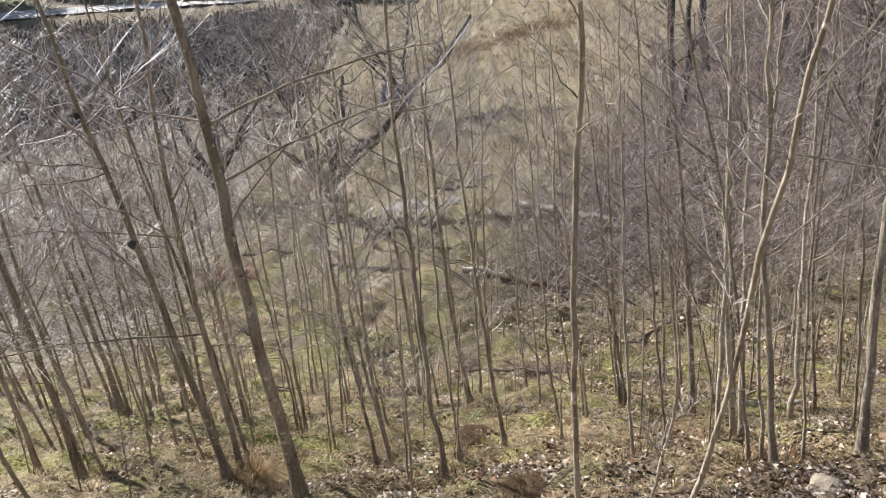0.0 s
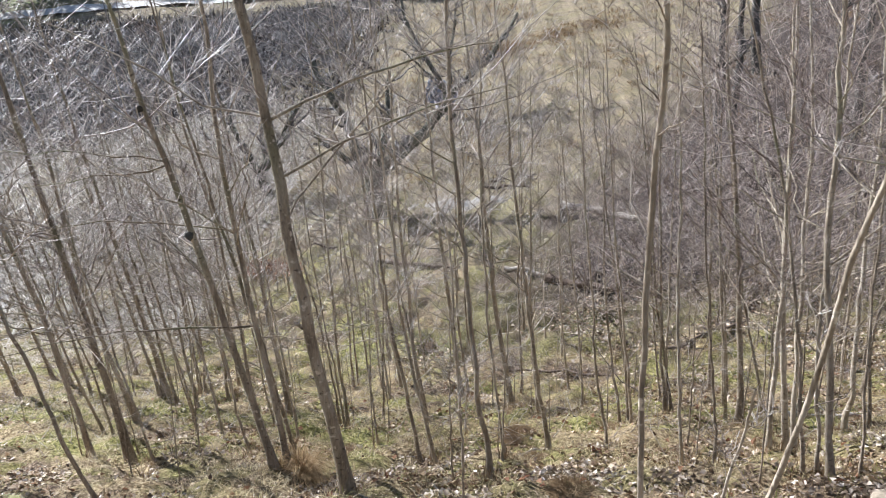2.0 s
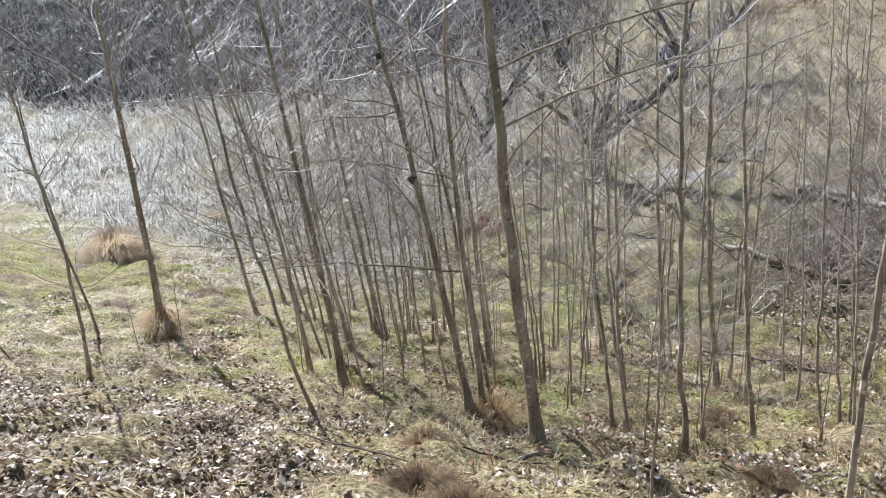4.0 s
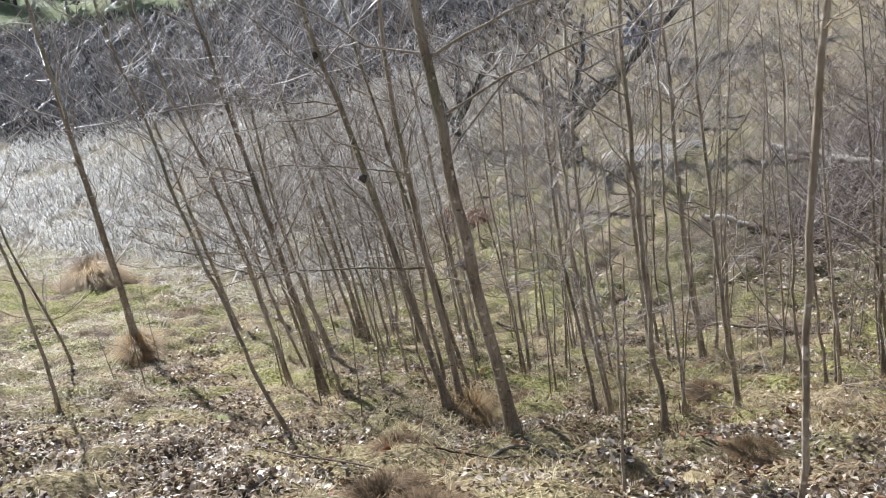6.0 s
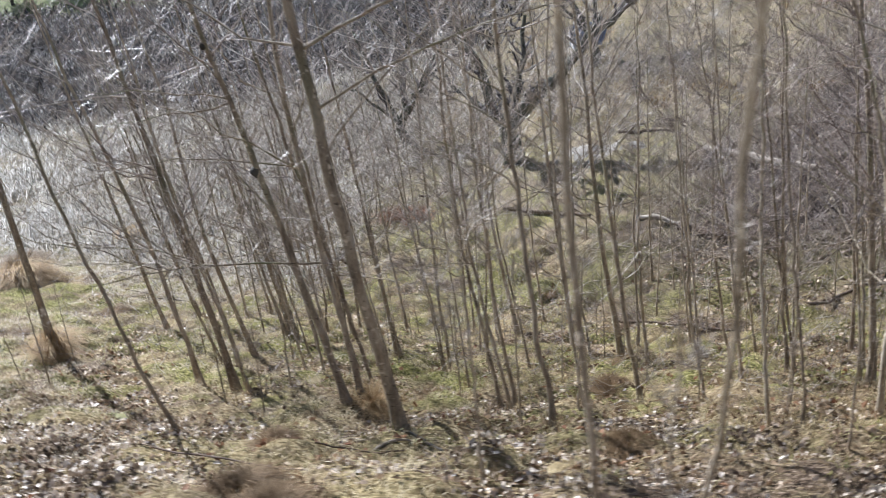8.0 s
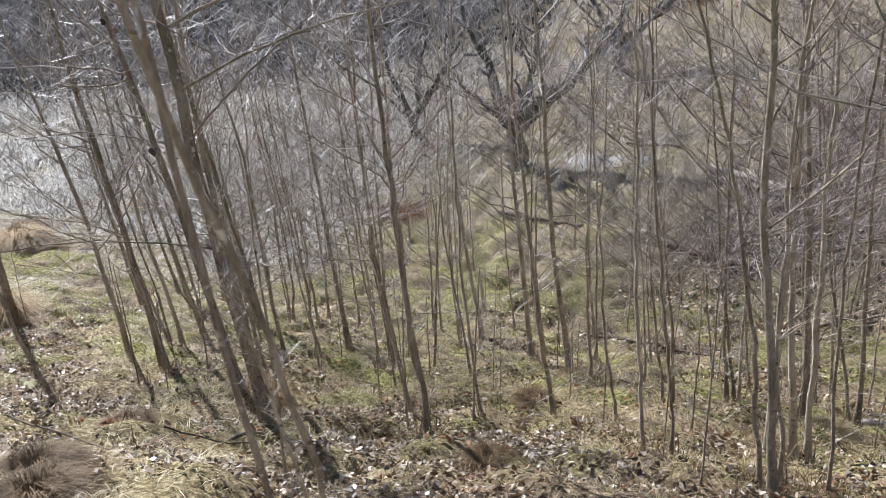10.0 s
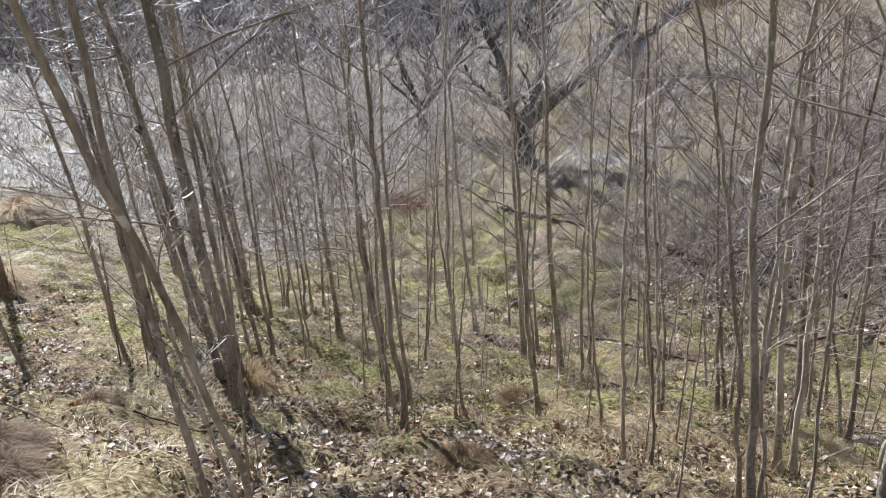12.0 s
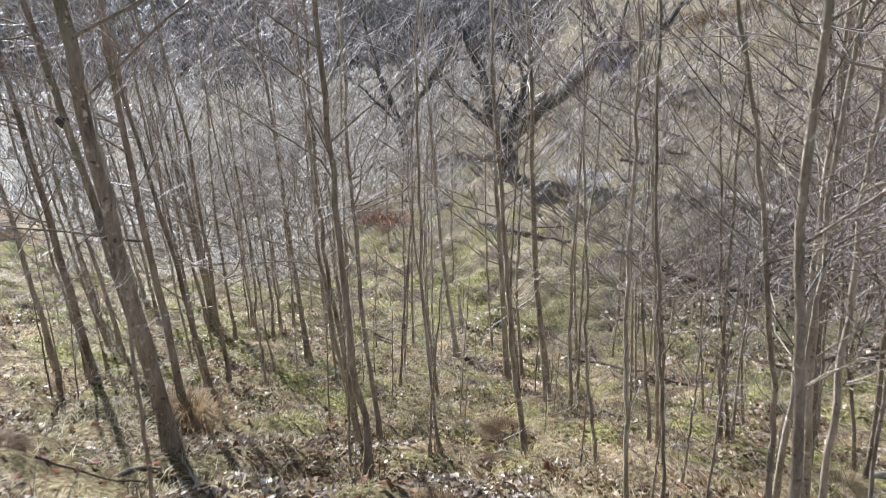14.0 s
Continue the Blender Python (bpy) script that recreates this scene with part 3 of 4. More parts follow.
def spread(n, x0, x1, y0, y1, gap, gen, keep=None):
    """n places in a rectangle, no two closer than gap."""
    got = []
    for _ in range(n * 60):
        x, y = gen.uniform(x0, x1), gen.uniform(y0, y1)
        if all((x - a) ** 2 + (y - b) ** 2 > gap * gap for a, b in got) and (keep is None or keep(x, y)):
            got.append((x, y))
            if len(got) == n:
                break
    return got


def upright(x, y, turn, size, sink=0.0):
    return Matrix.Translation((x, y, float(on(x, y)) - sink)) @ pose(0, 0, 0, 0, 0, turn) @ Matrix.Diagonal((size, size, size, 1))


def put_copy(ob, x, y, turn, size=1.0):
    c = copy_thing(ob, pose(x, y, float(on(x, y)), 0, 0, turn))
    c.scale = (size, size, size)
    return c


PATTERNS = [sapling(px, py, ln, 0.004, rr, seed=40 + k, dense=0.75, twig=TWIG_RED if px > 2 else TWIG)
            for k, (px, py, ln, rr) in enumerate([(-6.9, 15.6, -0.06, 0.02), (-3.2, 17.0, -0.04, 0.017), (0.6, 16.2, -0.03, 0.024),
                                                  (4.6, 15.0, 0.02, 0.018), (7.0, 12.0, 0.05, 0.022), (-1.0, 18.4, -0.02, 0.014)])]
gen = np.random.default_rng(21)
for k, (px, py) in enumerate(spread(46, -12, 11, 10.5, 21, 0.6, gen, lambda a, b: (a > -9 or b > 16) and not (-3.5 < a < 2 and b > 17))):
    put_copy(PATTERNS[k % 6], px, py, gen.uniform(-25, 25), gen.uniform(0.55, 1.05))

for k, (px, py) in enumerate(spread(12, 4.6, 10, 11, 15.5, 0.8, gen)):
    put_copy(PATTERNS[3 + k % 2], px, py, gen.uniform(-40, 40), gen.uniform(0.7, 1.15))

SHOOTS = [sapling(px, py, 0.03 * (k - 1), 0.0, 0.006, limbs=7, seed=70 + k, height_m=hh, bare=0.25, dense=0.6)
          for k, (px, py, hh) in enumerate([(-3.9, 6.6, 1.5), (1.1, 7.3, 1.1), (-0.5, 9.0, 1.8), (3.0, 8.6, 1.3)])]
for k, (px, py) in enumerate(spread(64, -9, 7, 4.6, 15, 0.55, gen, lambda a, b: b > 4.6 - 0.25 * a)):
    put_copy(SHOOTS[k % 4], px, py, gen.uniform(0, 360), gen.uniform(0.6, 1.2))

# ---------- shrubs and thickets ----------


def shrub(name, x, y, stems, h, r, seed, label, category, group, mat, twig, spread_out=0.45, per=5, fine=4):
    """Many thin stems from one foot, with branches and fine twigs."""
    gen = np.random.default_rng(seed)
    root = thing(name, x, y, float(on(x, y)), label, category, group)
    start = np.stack([gen.normal(0, 0.12, stems), gen.normal(0, 0.12, stems), np.full(stems, -0.1)], 1)
    way = side_ways(stems, 1.0 / spread_out * 0.6, gen)
    sp = bent(start, way, h * gen.uniform(0.6, 1.1, stems), np.full(stems, 0.15), 0.03, 8, gen)
    sr = r * gen.uniform(0.6, 1.2, (stems, 1)) * np.linspace(1, 0.25, 8)[None]
    for q in range(min(4, stems)):
        v, f = tubes(sp[q:q + 1], sr[q:q + 1], 4)
        part("stem", mesh_from("stem", v, f, mat), root)
    chunks = [tubes(sp[4:], sr[4:], 4)] if stems > 4 else []
    bp, br = offshoots(sp, sr, per, 0.4, 0.2, gen, k=5, wobble=0.09)
    chunks.append(tubes(bp, br, 3))
    tp, tr = offshoots(bp, br, fine, 0.5, 0.25, gen, k=3, thick=0.7)
    chunks.append(tubes(tp, tr.clip(0.002), 3))
    v, f = joined(chunks)
    part("crown", mesh_from("crown", v, f, twig), root)
    return root


BRUSH = [shrub("shrub", bx, by, 9, 1.8, 0.011, 60 + k, "leafless reddish-brown brush on the rising slope", "shrub", "brush on the slope", BROWN_WOOD, TWIG_BRUSH)
         for k, (bx, by) in enumerate([(6.6, 15.6), (7.8, 16.2), (4.2, 19.0), (9.5, 18.0)])]
gen = np.random.default_rng(5)
for k, (px, py) in enumerate(spread(78, 1.5, 22, 14.5, 34, 0.9, gen, lambda a, b: b < 16 + 1.2 * a and a > 0.12 * b and b > 17.5 - 0.3 * a)):
    put_copy(BRUSH[k % 4], px, py, gen.uniform(0, 360), gen.uniform(0.6, 1.2))

DARK_BRUSH = [shrub("shrub", bx, by, 12, 3.0, 0.02, 80 + k, "dense dark leafless thicket beyond the reeds", "shrub", "dark thicket", DARK_BARK, TWIG_DARK, 0.6, 6, 4)
              for k, (bx, by) in enumerate([(-38.0, 47.0), (-30.0, 50.0), (-22.0, 48.0), (-46.0, 42.0)])]
for k, (px, py) in enumerate(spread(64, -78, -9, 40, 62, 2.3, gen, lambda a, b: b > -0.74 * a)):
    put_copy(DARK_BRUSH[k % 4], px, py, gen.uniform(0, 360), gen.uniform(0.7, 1.2))

# a few bushes at the foot of the valley, round the old trees
LOW_BRUSH = [shrub("shrub", bx, by, 8, 1.7, 0.012, 95 + k, "grey leafless bush on the valley floor", "shrub", "valley bushes", BROWN_WOOD, TWIG_DARK, 0.8, 5, 4)
             for k, (bx, by) in enumerate([(-5.6, 23.0), (-9.5, 25.5), (-2.0, 26.5)])]
for k, (px, py) in enumerate(spread(34, -16, 2, 20, 40, 1.2, gen, lambda a, b: b > 20 - 0.25 * a and (not -5.4 < a < 2 or b > 28))):
    put_copy(LOW_BRUSH[k % 3], px, py, gen.uniform(0, 360), gen.uniform(0.6, 1.3))

def tangle(name, places, per, length, r, tall, mat, gen, label, category, steep=0.45, k=4):
    """A thicket of crooked thin twigs over the given places."""
    x, y = np.repeat(places[0], per), np.repeat(places[1], per)
    n = len(x)
    x, y = x + gen.normal(0, 0.35, n), y + gen.normal(0, 0.35, n)
    z = on(x, y) + tall * gen.uniform(0, 1, n) ** 1.6
    way = side_ways(n, steep, gen)
    ln = length * gen.uniform(0.5, 1.4, n)
    p = bent(np.stack([x, y, z], 1), way, ln, np.full(n, 0.1), 0.17, k, gen)
    rad = r * gen.uniform(0.6, 1.5, (n, 1)) * np.linspace(1, 0.4, k)[None]
    v, f = tubes(p, rad, 3)
    return tagged(new(name, mesh_from(name, v, f, mat)), label, category, kind="stuff")


def random_places(n, x0, x1, y0, y1, gen, keep):
    x, y = gen.uniform(x0, x1, n * 12), gen.uniform(y0, y1, n * 12)
    k = keep(x, y)
    return x[k][:n], y[k][:n]


gen = np.random.default_rng(64)
tangle("slope_thicket", random_places(760, 0.5, 26, 14.5, 36, gen, lambda a, b: (b < 17 + 1.3 * a) & (a > 0.1 * b) & (b > 17.5 - 0.3 * a) & ((a > 2.2) | (b < 22))), 9, 0.8, 0.0058, 1.0, TWIG_BRUSH, gen,
       "tangled reddish-brown leafless thicket over the rising slope", "thicket", k=3)
tangle("valley_thicket", random_places(300, -14, 3, 19, 34, gen, lambda a, b: (b > 19 - 0.3 * a) & ((abs(a + 1.6) > 3.6) | (b > 27))), 7, 0.8, 0.008, 1.2, TWIG, gen,
       "tangled grey leafless undergrowth on the valley floor", "thicket")
tangle("bank_undergrowth", random_places(640, -9, 8, 7, 18, gen, lambda a, b: b > 6.5 - 0.2 * a), 7, 0.42, 0.0028, 1.4, TWIG, gen,
       "thin leafless undergrowth between the young trees", "thicket")
tangle("dark_thicket", random_places(2600, -82, -8, 39, 66, gen, lambda a, b: (b > 40 + 1.2 * np.sin(0.35 * a)) & (b > -0.74 * a)), 5, 1.15, 0.013, 1.7, TWIG_DARK, gen,
       "dense dark leafless thicket beyond the reeds", "thicket", k=3)

# ---------- the old crooked trees ----------


def old_tree(x, y, seed, h, r, fork, label):
    """A dark, thick, crooked trunk that forks low into heavy limbs."""
    gen = np.random.default_rng(seed)
    root = thing("old_tree", x, y, float(on(x, y)), label, "tree")
    k = 8
    t = np.linspace(0, 1, k)
    p = np.stack([0.1 * np.sin(5 * t), 0.1 * t, fork * t - 0.15], -1)
    v, f = tubes(p[None], (r * (1.35 - 0.5 * t ** 0.6))[None], 12)
    v = v + gen.normal(0, 0.012, v.shape)
    part("trunk", mesh_from("trunk", v, f, OLD_BARK), root)
    ways = np.array([[0.75, 0.1, 0.8], [-0.5, 0.15, 1.0], [0.15, 0.5, 1.1], [-0.9, -0.2, 0.7]])
    ways /= np.linalg.norm(ways, axis=1, keepdims=True)
    lp = bent(np.repeat(p[-1:], 4, 0), ways, h * np.array([0.95, 0.85, 0.75, 0.6]), np.full(4, 0.1), 0.035, 10, gen)
    lr = r * np.array([0.92, 0.68, 0.55, 0.42])[:, None] * np.linspace(1, 0.35, 10)[None]
    for q in range(4):
        v, f = tubes(lp[q:q + 1], lr[q:q + 1], 9)
        part("limb", mesh_from("limb", v + gen.normal(0, 0.006, v.shape), f, OLD_BARK), root)
    bp, br = offshoots(lp, lr, 9, 0.42, 0.2, gen, k=7, thick=0.5, wobble=0.06)
    tp, tr = offshoots(bp, br, 6, 0.45, 0.2, gen, k=4, thick=0.5, wobble=0.06)
    up, ur = offshoots(tp, tr, 4, 0.5, 0.2, gen, k=3, thick=0.7)
    v, f = joined([tubes(bp, br, 5), tubes(tp, tr.clip(0.004), 3), tubes(up, ur.clip(0.003), 3)])
    part("crown", mesh_from("crown", v, f, TWIG_DARK), root)
    return root


old_tree(-3.85, 24.0, 3, 4.4, 0.3, 1.25, "old dark crooked tree forking low on the valley floor")
old_tree(-8.6, 27.3, 8, 4.0, 0.19, 1.0, "dark twisted tree with bent limbs among valley bushes")
old_tree(-1.9, 33.5, 14, 4.5, 0.2, 1.3, "dark leaning tree above the pale gully")

def dark_tree(x, y, seed, h, r, lean):
    """A taller dark tree that stands up the slope behind the brush."""
    gen = np.random.default_rng(seed)
    root = thing("tree", x, y, float(on(x, y)), "dark mossy bare tree up the brushy slope", "tree", "dark slope trees")
    p = stem_path(lean, 0.0, h, 14, gen, 0.04)
    p[0, 2] -= 0.2
    rad = r * np.linspace(1.15, 0.3, 14)
    v, f = tubes(p[None], rad[None], 9)
    part("trunk", mesh_from("trunk", v + gen.normal(0, 0.006, v.shape), f, DARK_BARK), root)
    bp, br = offshoots(p[None], (rad * 0.6)[None], 20, 0.24, 0.5, gen, k=7, wobble=0.06, low=0.25)
    for q in range(5):
        v, f = tubes(bp[q:q + 1], br[q:q + 1], 6)
        part("limb", mesh_from("limb", v, f, DARK_BARK), root)
    tp, tr = offshoots(bp, br, 8, 0.4, 0.25, gen, k=4, thick=0.5)
    up, ur = offshoots(tp, tr, 4, 0.45, 0.2, gen, k=3, thick=0.7)
    v, f = joined([tubes(bp[5:], br[5:], 4), tubes(tp, tr.clip(0.004), 3), tubes(up, ur.clip(0.003), 3)])
    part("crown", mesh_from("crown", v, f, TWIG_DARK), root)
    return root


dark_tree(6.7, 23.0, 5, 9.0, 0.14, -0.02)
dark_tree(11.2, 19.7, 6, 9.0, 0.15, 0.02)
dark_tree(10.3, 22.2, 7, 9.5, 0.13, 0.0)
dark_tree(11.2, 33.4, 8, 10.0, 0.18, -0.03)
dark_tree(8.4, 27.0, 9, 9.0, 0.12, 0.03)
dark_tree(13.2, 24.5, 10, 9.0, 0.13, 0.0)
dark_tree(12.4, 29.0, 11, 9.0, 0.14, 0.02)


def silt_patch():
    """Bare pale silt with an uneven edge on the valley floor."""
    rings, k = 7, 28
    a, q = np.meshgrid(np.linspace(0, 2 * np.pi, k + 1)[:-1], np.linspace(0.02, 1, rings), indexing="ij")
    edge = 1 + 0.22 * np.sin(3 * a + 0.7) + 0.12 * np.sin(7 * a)
    x, y = -1.2 + 1.7 * q * edge * np.cos(a), 24.0 + 0.85 * q * edge * np.sin(a)
    z = on(x, y) + 0.04 - 0.1 * q ** 2
    i, j = np.meshgrid(np.arange(k), np.arange(rings - 1), indexing="ij")
    f = np.stack([i * rings + j, i * rings + j + 1, (i + 1) % k * rings + j + 1, (i + 1) % k * rings + j], -1).reshape(-1, 4)
    tagged(new("silt", mesh_from("silt", np.stack([x, y, z], -1), f, SILT)), "pale grey bare silt in the hollow by the old tree", "silt", kind="structure")


silt_patch()

for k, (px, py, label) in enumerate([(0.15, 25.6, "dark heap of brushwood above the hollow"), (1.1, 25.3, "heap of brown dead brushwood on the slope foot")]):
    shrub("brush_heap", px, py, 16, 0.95, 0.012, 130 + k, label, "brushwood", "", BROWN_WOOD, TWIG_DARK if k == 0 else TWIG_RED, 2.2, 7, 5)

# ---------- fallen wood ----------


def log(x0, y0, x1, y1, r, mat, label, seed, lift=0.0, stubs=2, name="fallen_log"):
    gen = np.random.default_rng(seed)
    k = 12
    t = np.linspace(0, 1, k)
    x, y = x0 + (x1 - x0) * t, y0 + (y1 - y0) * t
    length = math.hypot(x1 - x0, y1 - y0)
    z = on(x, y) + r * 0.7 + lift
    z = z * 0.4 + np.linspace(z[0], z[-1], k) * 0.6
    z = np.maximum(z, on(x, y) + r * 0.55)
    p = np.stack([x, y, z], -1) + gen.normal(0, r * 0.12, (k, 3))
    mid = p.mean(0)
    root = thing(name, *mid, label, "log")
    v, f = tubes((p - mid)[None], (r * (1.1 - 0.35 * t) * gen.uniform(0.93, 1.07, k))[None], 9)
    part("wood", mesh_from("wood", v, f, mat), root)
    for q in range(stubs):
        a = gen.integers(2, k - 2)
        bp = bent((p - mid)[a:a + 1], side_ways(1, 0.6, gen), np.array([length * gen.uniform(0.08, 0.22)]), np.array([0.1]), 0.04, 5, gen)
        v, f = tubes(bp, (r * 0.35 * np.linspace(1, 0.4, 5))[None], 5)
        part("stub", mesh_from("stub", v, f, mat), root)
    return root


log(2.0, 22.2, 4.4, 19.8, 0.11, DEAD_WOOD, "pale weathered log lying across the slope", 1, lift=0.25)
log(1.2, 18.0, 2.9, 17.0, 0.1, BROWN_WOOD, "dark brown rotten log lying on the slope", 2)
log(0.2, 18.9, 1.6, 18.3, 0.06, DEAD_WOOD, "pale broken branch lying on the slope", 3)
log(-0.4, 14.45, 2.75, 13.5, 0.03, BROWN_WOOD, "dark fallen pole on the mossy ground", 4, stubs=1)
log(-4.0, 14.25, -2.6, 13.5, 0.024, BROWN_WOOD, "dark fallen pole among thin trees", 5, stubs=1)
log(-0.5, 25.2, 1.2, 24.6, 0.06, BROWN_WOOD, "dark overhanging fallen trunk above the hollow", 6, stubs=5)
log(-0.1, 25.7, 1.6, 25.6, 0.05, BROWN_WOOD, "dark fallen trunk behind the hollow", 7, stubs=5)
log(0.15, 7.62, 0.6, 7.80, 0.017, DEAD_WOOD, "pale stick on the leaf litter", 8, stubs=0, name="stick")
log(-1.5, 4.72, -0.95, 4.95, 0.011, DEAD_WOOD, "pale stick by a tree foot", 9, stubs=0, name="stick")
log(-3.0, 4.35, -0.1, 3.55, 0.007, BROWN_WOOD, "dark thin fallen branch on the grass", 10, lift=0.05, stubs=5, name="fallen_branch")
log(0.9, 11.0, 2.5, 10.4, 0.02, BROWN_WOOD, "brown fallen branch on the moss", 12, stubs=2, name="fallen_branch")
log(3.4, 9.2, 5.2, 9.8, 0.04, DEAD_WOOD, "grey fallen branch on the litter", 13, stubs=3, name="fallen_branch")
log(-3.5, 20.5, -1.0, 19.6, 0.06, BROWN_WOOD, "brown fallen branch on the valley floor", 14, stubs=4, name="fallen_branch")
log(-7.4, 22.6, -4.9, 22.0, 0.05, BROWN_WOOD, "dark fallen branch beneath the old tree", 15, stubs=5, name="fallen_branch")
log(3.4, 14.2, 5.4, 15.4, 0.03, BROWN_WOOD, "brown fallen pole on the rising slope", 16, stubs=3, name="fallen_branch")
gen = np.random.default_rng(31)
for k, (px, py) in enumerate(spread(46, -8, 7, 4, 17, 0.6, gen)):
    a, ln = gen.uniform(0, math.pi), gen.uniform(0.2, 0.8)
    log(px, py, px + ln * math.cos(a), py + ln * math.sin(a), gen.uniform(0.004, 0.011), DEAD_WOOD if k % 2 else BROWN_WOOD,
        "pale dry stick on the litter" if k % 2 else "brown stick on the litter", 200 + k, stubs=1, name="stick")

# white dead stump stem
stump = thing("dead_stem", -2.4, 15.2, float(on(-2.4, 15.2)), "white barkless dead stem standing among thin trees", "dead tree")
v, f = tubes([np.stack([np.linspace(0, -0.1, 6), np.zeros(6), np.linspace(-0.1, 0.75, 6)], -1)], [np.linspace(0.05, 0.03, 6)], 8)
part("stem", mesh_from("stem", v, f, DEAD_WOOD), stump)

# ---------- grass, leaves, reeds ----------


def waves(x, y, seed, size):
    """A smooth field between about -1 and 1."""
    g = np.random.default_rng(seed)
    s = 0
    for _ in range(7):
        a, w, ph = g.uniform(0, 6.28), g.uniform(0.6, 2.2) / size, g.uniform(0, 6.28)
        s = s + np.sin((x * math.cos(a) + y * math.sin(a)) * w * 3 + ph)
    return s / 3.2


def blades(cx, cy, cz, per, h, splay, width, gen, droop=0.5, radius=0.05):
    """Tufts of curved blades. cx, cy, cz: the tufts' feet; h: the height of each tuft."""
    n = len(cx) * per
    a, rr = gen.uniform(0, 6.283, n), radius * np.sqrt(gen.uniform(0, 1, n))
    R = np.repeat
    base = np.stack([R(cx, per) + rr * np.cos(a), R(cy, per) + rr * np.sin(a), R(cz, per)], 1)
    hh = R(h, per) * gen.uniform(0.5, 1.25, n)
    b = a + gen.normal(0, 0.8, n)
    out = splay * gen.uniform(0.2, 1.3, n)
    dirn = np.stack([np.cos(b) * out, np.sin(b) * out, np.ones(n)], 1)
    dirn /= np.linalg.norm(dirn, axis=1, keepdims=True)
    side = np.stack([-np.sin(b), np.cos(b), np.zeros(n)], 1) * (width * gen.uniform(0.6, 1.4, n))[:, None]
    mid = base + dirn * (hh * 0.55)[:, None]
    tip = base + dirn * hh[:, None] + np.stack([np.cos(b) * hh * droop * out, np.sin(b) * hh * droop * out, -hh * droop * 0.6 * np.minimum(out, 1.4)], 1)
    v = np.stack([base - side, base + side, mid + side * 0.8, mid - side * 0.8, tip + side * 0.15, tip - side * 0.15], 1)
    k = np.arange(n)[:, None] * 6
    f = np.concatenate([k + np.array([[0, 1, 2, 3]]), k + np.array([[3, 2, 4, 5]])], 0)
    return v.reshape(-1, 3), f


def leaves(x, y, size, lift, gen, tilt=0.5):
    """Curled dead leaves lying on the ground."""
    n = len(x)
    z = on(x, y) + lift
    e = 0.15
    gx, gy = (height(x + e, y) - height(x - e, y)) / (2 * e), (height(x, y + e) - height(x, y - e)) / (2 * e)
    up = np.stack([-gx, -gy, np.ones(n)], 1) + gen.normal(0, tilt, (n, 3))
    up /= np.linalg.norm(up, axis=1, keepdims=True)
    a = gen.uniform(0, 6.283, n)
    d = np.stack([np.cos(a), np.sin(a), np.zeros(n)], 1)
    u = d - up * (d * up).sum(1, keepdims=True)
    u /= np.linalg.norm(u, axis=1, keepdims=True)
    w = np.cross(up, u)
    c = np.stack([x, y, z], 1)
    L, Wd, curl = size[:, None], size[:, None] * gen.uniform(0.26, 0.46, (n, 1)), size[:, None] * gen.uniform(-0.25, 0.5, (n, 1))
    v = np.stack([c - u * L * 0.5, c + u * L * 0.08 + w * Wd + up * curl, c + u * L * 0.5 + up * curl * 0.6, c + u * L * 0.08 - w * Wd + up * curl, c + u * L * 0.05], 1)
    k = np.arange(n)[:, None] * 5
    f = np.concatenate([k + np.array([[0, 4, 2, 1]]), k + np.array([[0, 3, 2, 4]])], 0)
    return v.reshape(-1, 3), f


def scatter(n, x0, x1, y0, y1, gen, want):
    """Places in a rectangle, kept by the chance that want(x, y) gives; denser towards the camera."""
    x = gen.uniform(x0, x1, n * 4)
    y = y0 + (y1 - y0) * gen.uniform(0, 1, n * 4) ** 1.25
    keep = gen.uniform(0, 1, n * 4) < want(x, y)
    return x[keep][:n], y[keep][:n]


def stuff(name, chunk, mat, label, category):
    v, f = chunk
    return tagged(new(name, mesh_from(name, v, f, mat)), label, category, kind="stuff")


def hollow(x, y):
    """1 in the creases between the hummocks, 0 on their tops."""
    return np.clip(0.5 - lumps(x, y) * 9, 0, 1)


def litter_share(x, y):
    return np.clip(0.1 + 0.8 * waves(x, y, 11, 1.5) + 0.05 * x + 0.55 * (hollow(x, y) - 0.3), 0.015, 1) * np.clip(1.3 - 0.055 * y, 0.25, 1)


def green_share(x, y):
    return np.clip(0.38 + 0.7 * np.exp(-((x + 11) / 3) ** 2 - ((y - 12) / 3) ** 2) + 0.45 * np.exp(-((x + 1.5) / 3) ** 2 - ((y - 12) / 3.5) ** 2) + 0.6 * waves(x, y, 13, 2.8) + 0.3 * waves(x, y, 14, 0.7) - 0.03 * x - 0.5 * hollow(x, y), 0.02, 1) * np.clip(0.5 * (y - 3.6), 0.08, 1)


def straw_share(x, y):
    return np.clip(0.75 - 0.5 * waves(x, y, 11, 1.8) + 0.3 * waves(x, y, 15, 0.9) - 0.6 * hollow(x, y), 0.03, 1) * np.clip(0.45 + 0.18 * (y - 2.5), 0.5, 1)


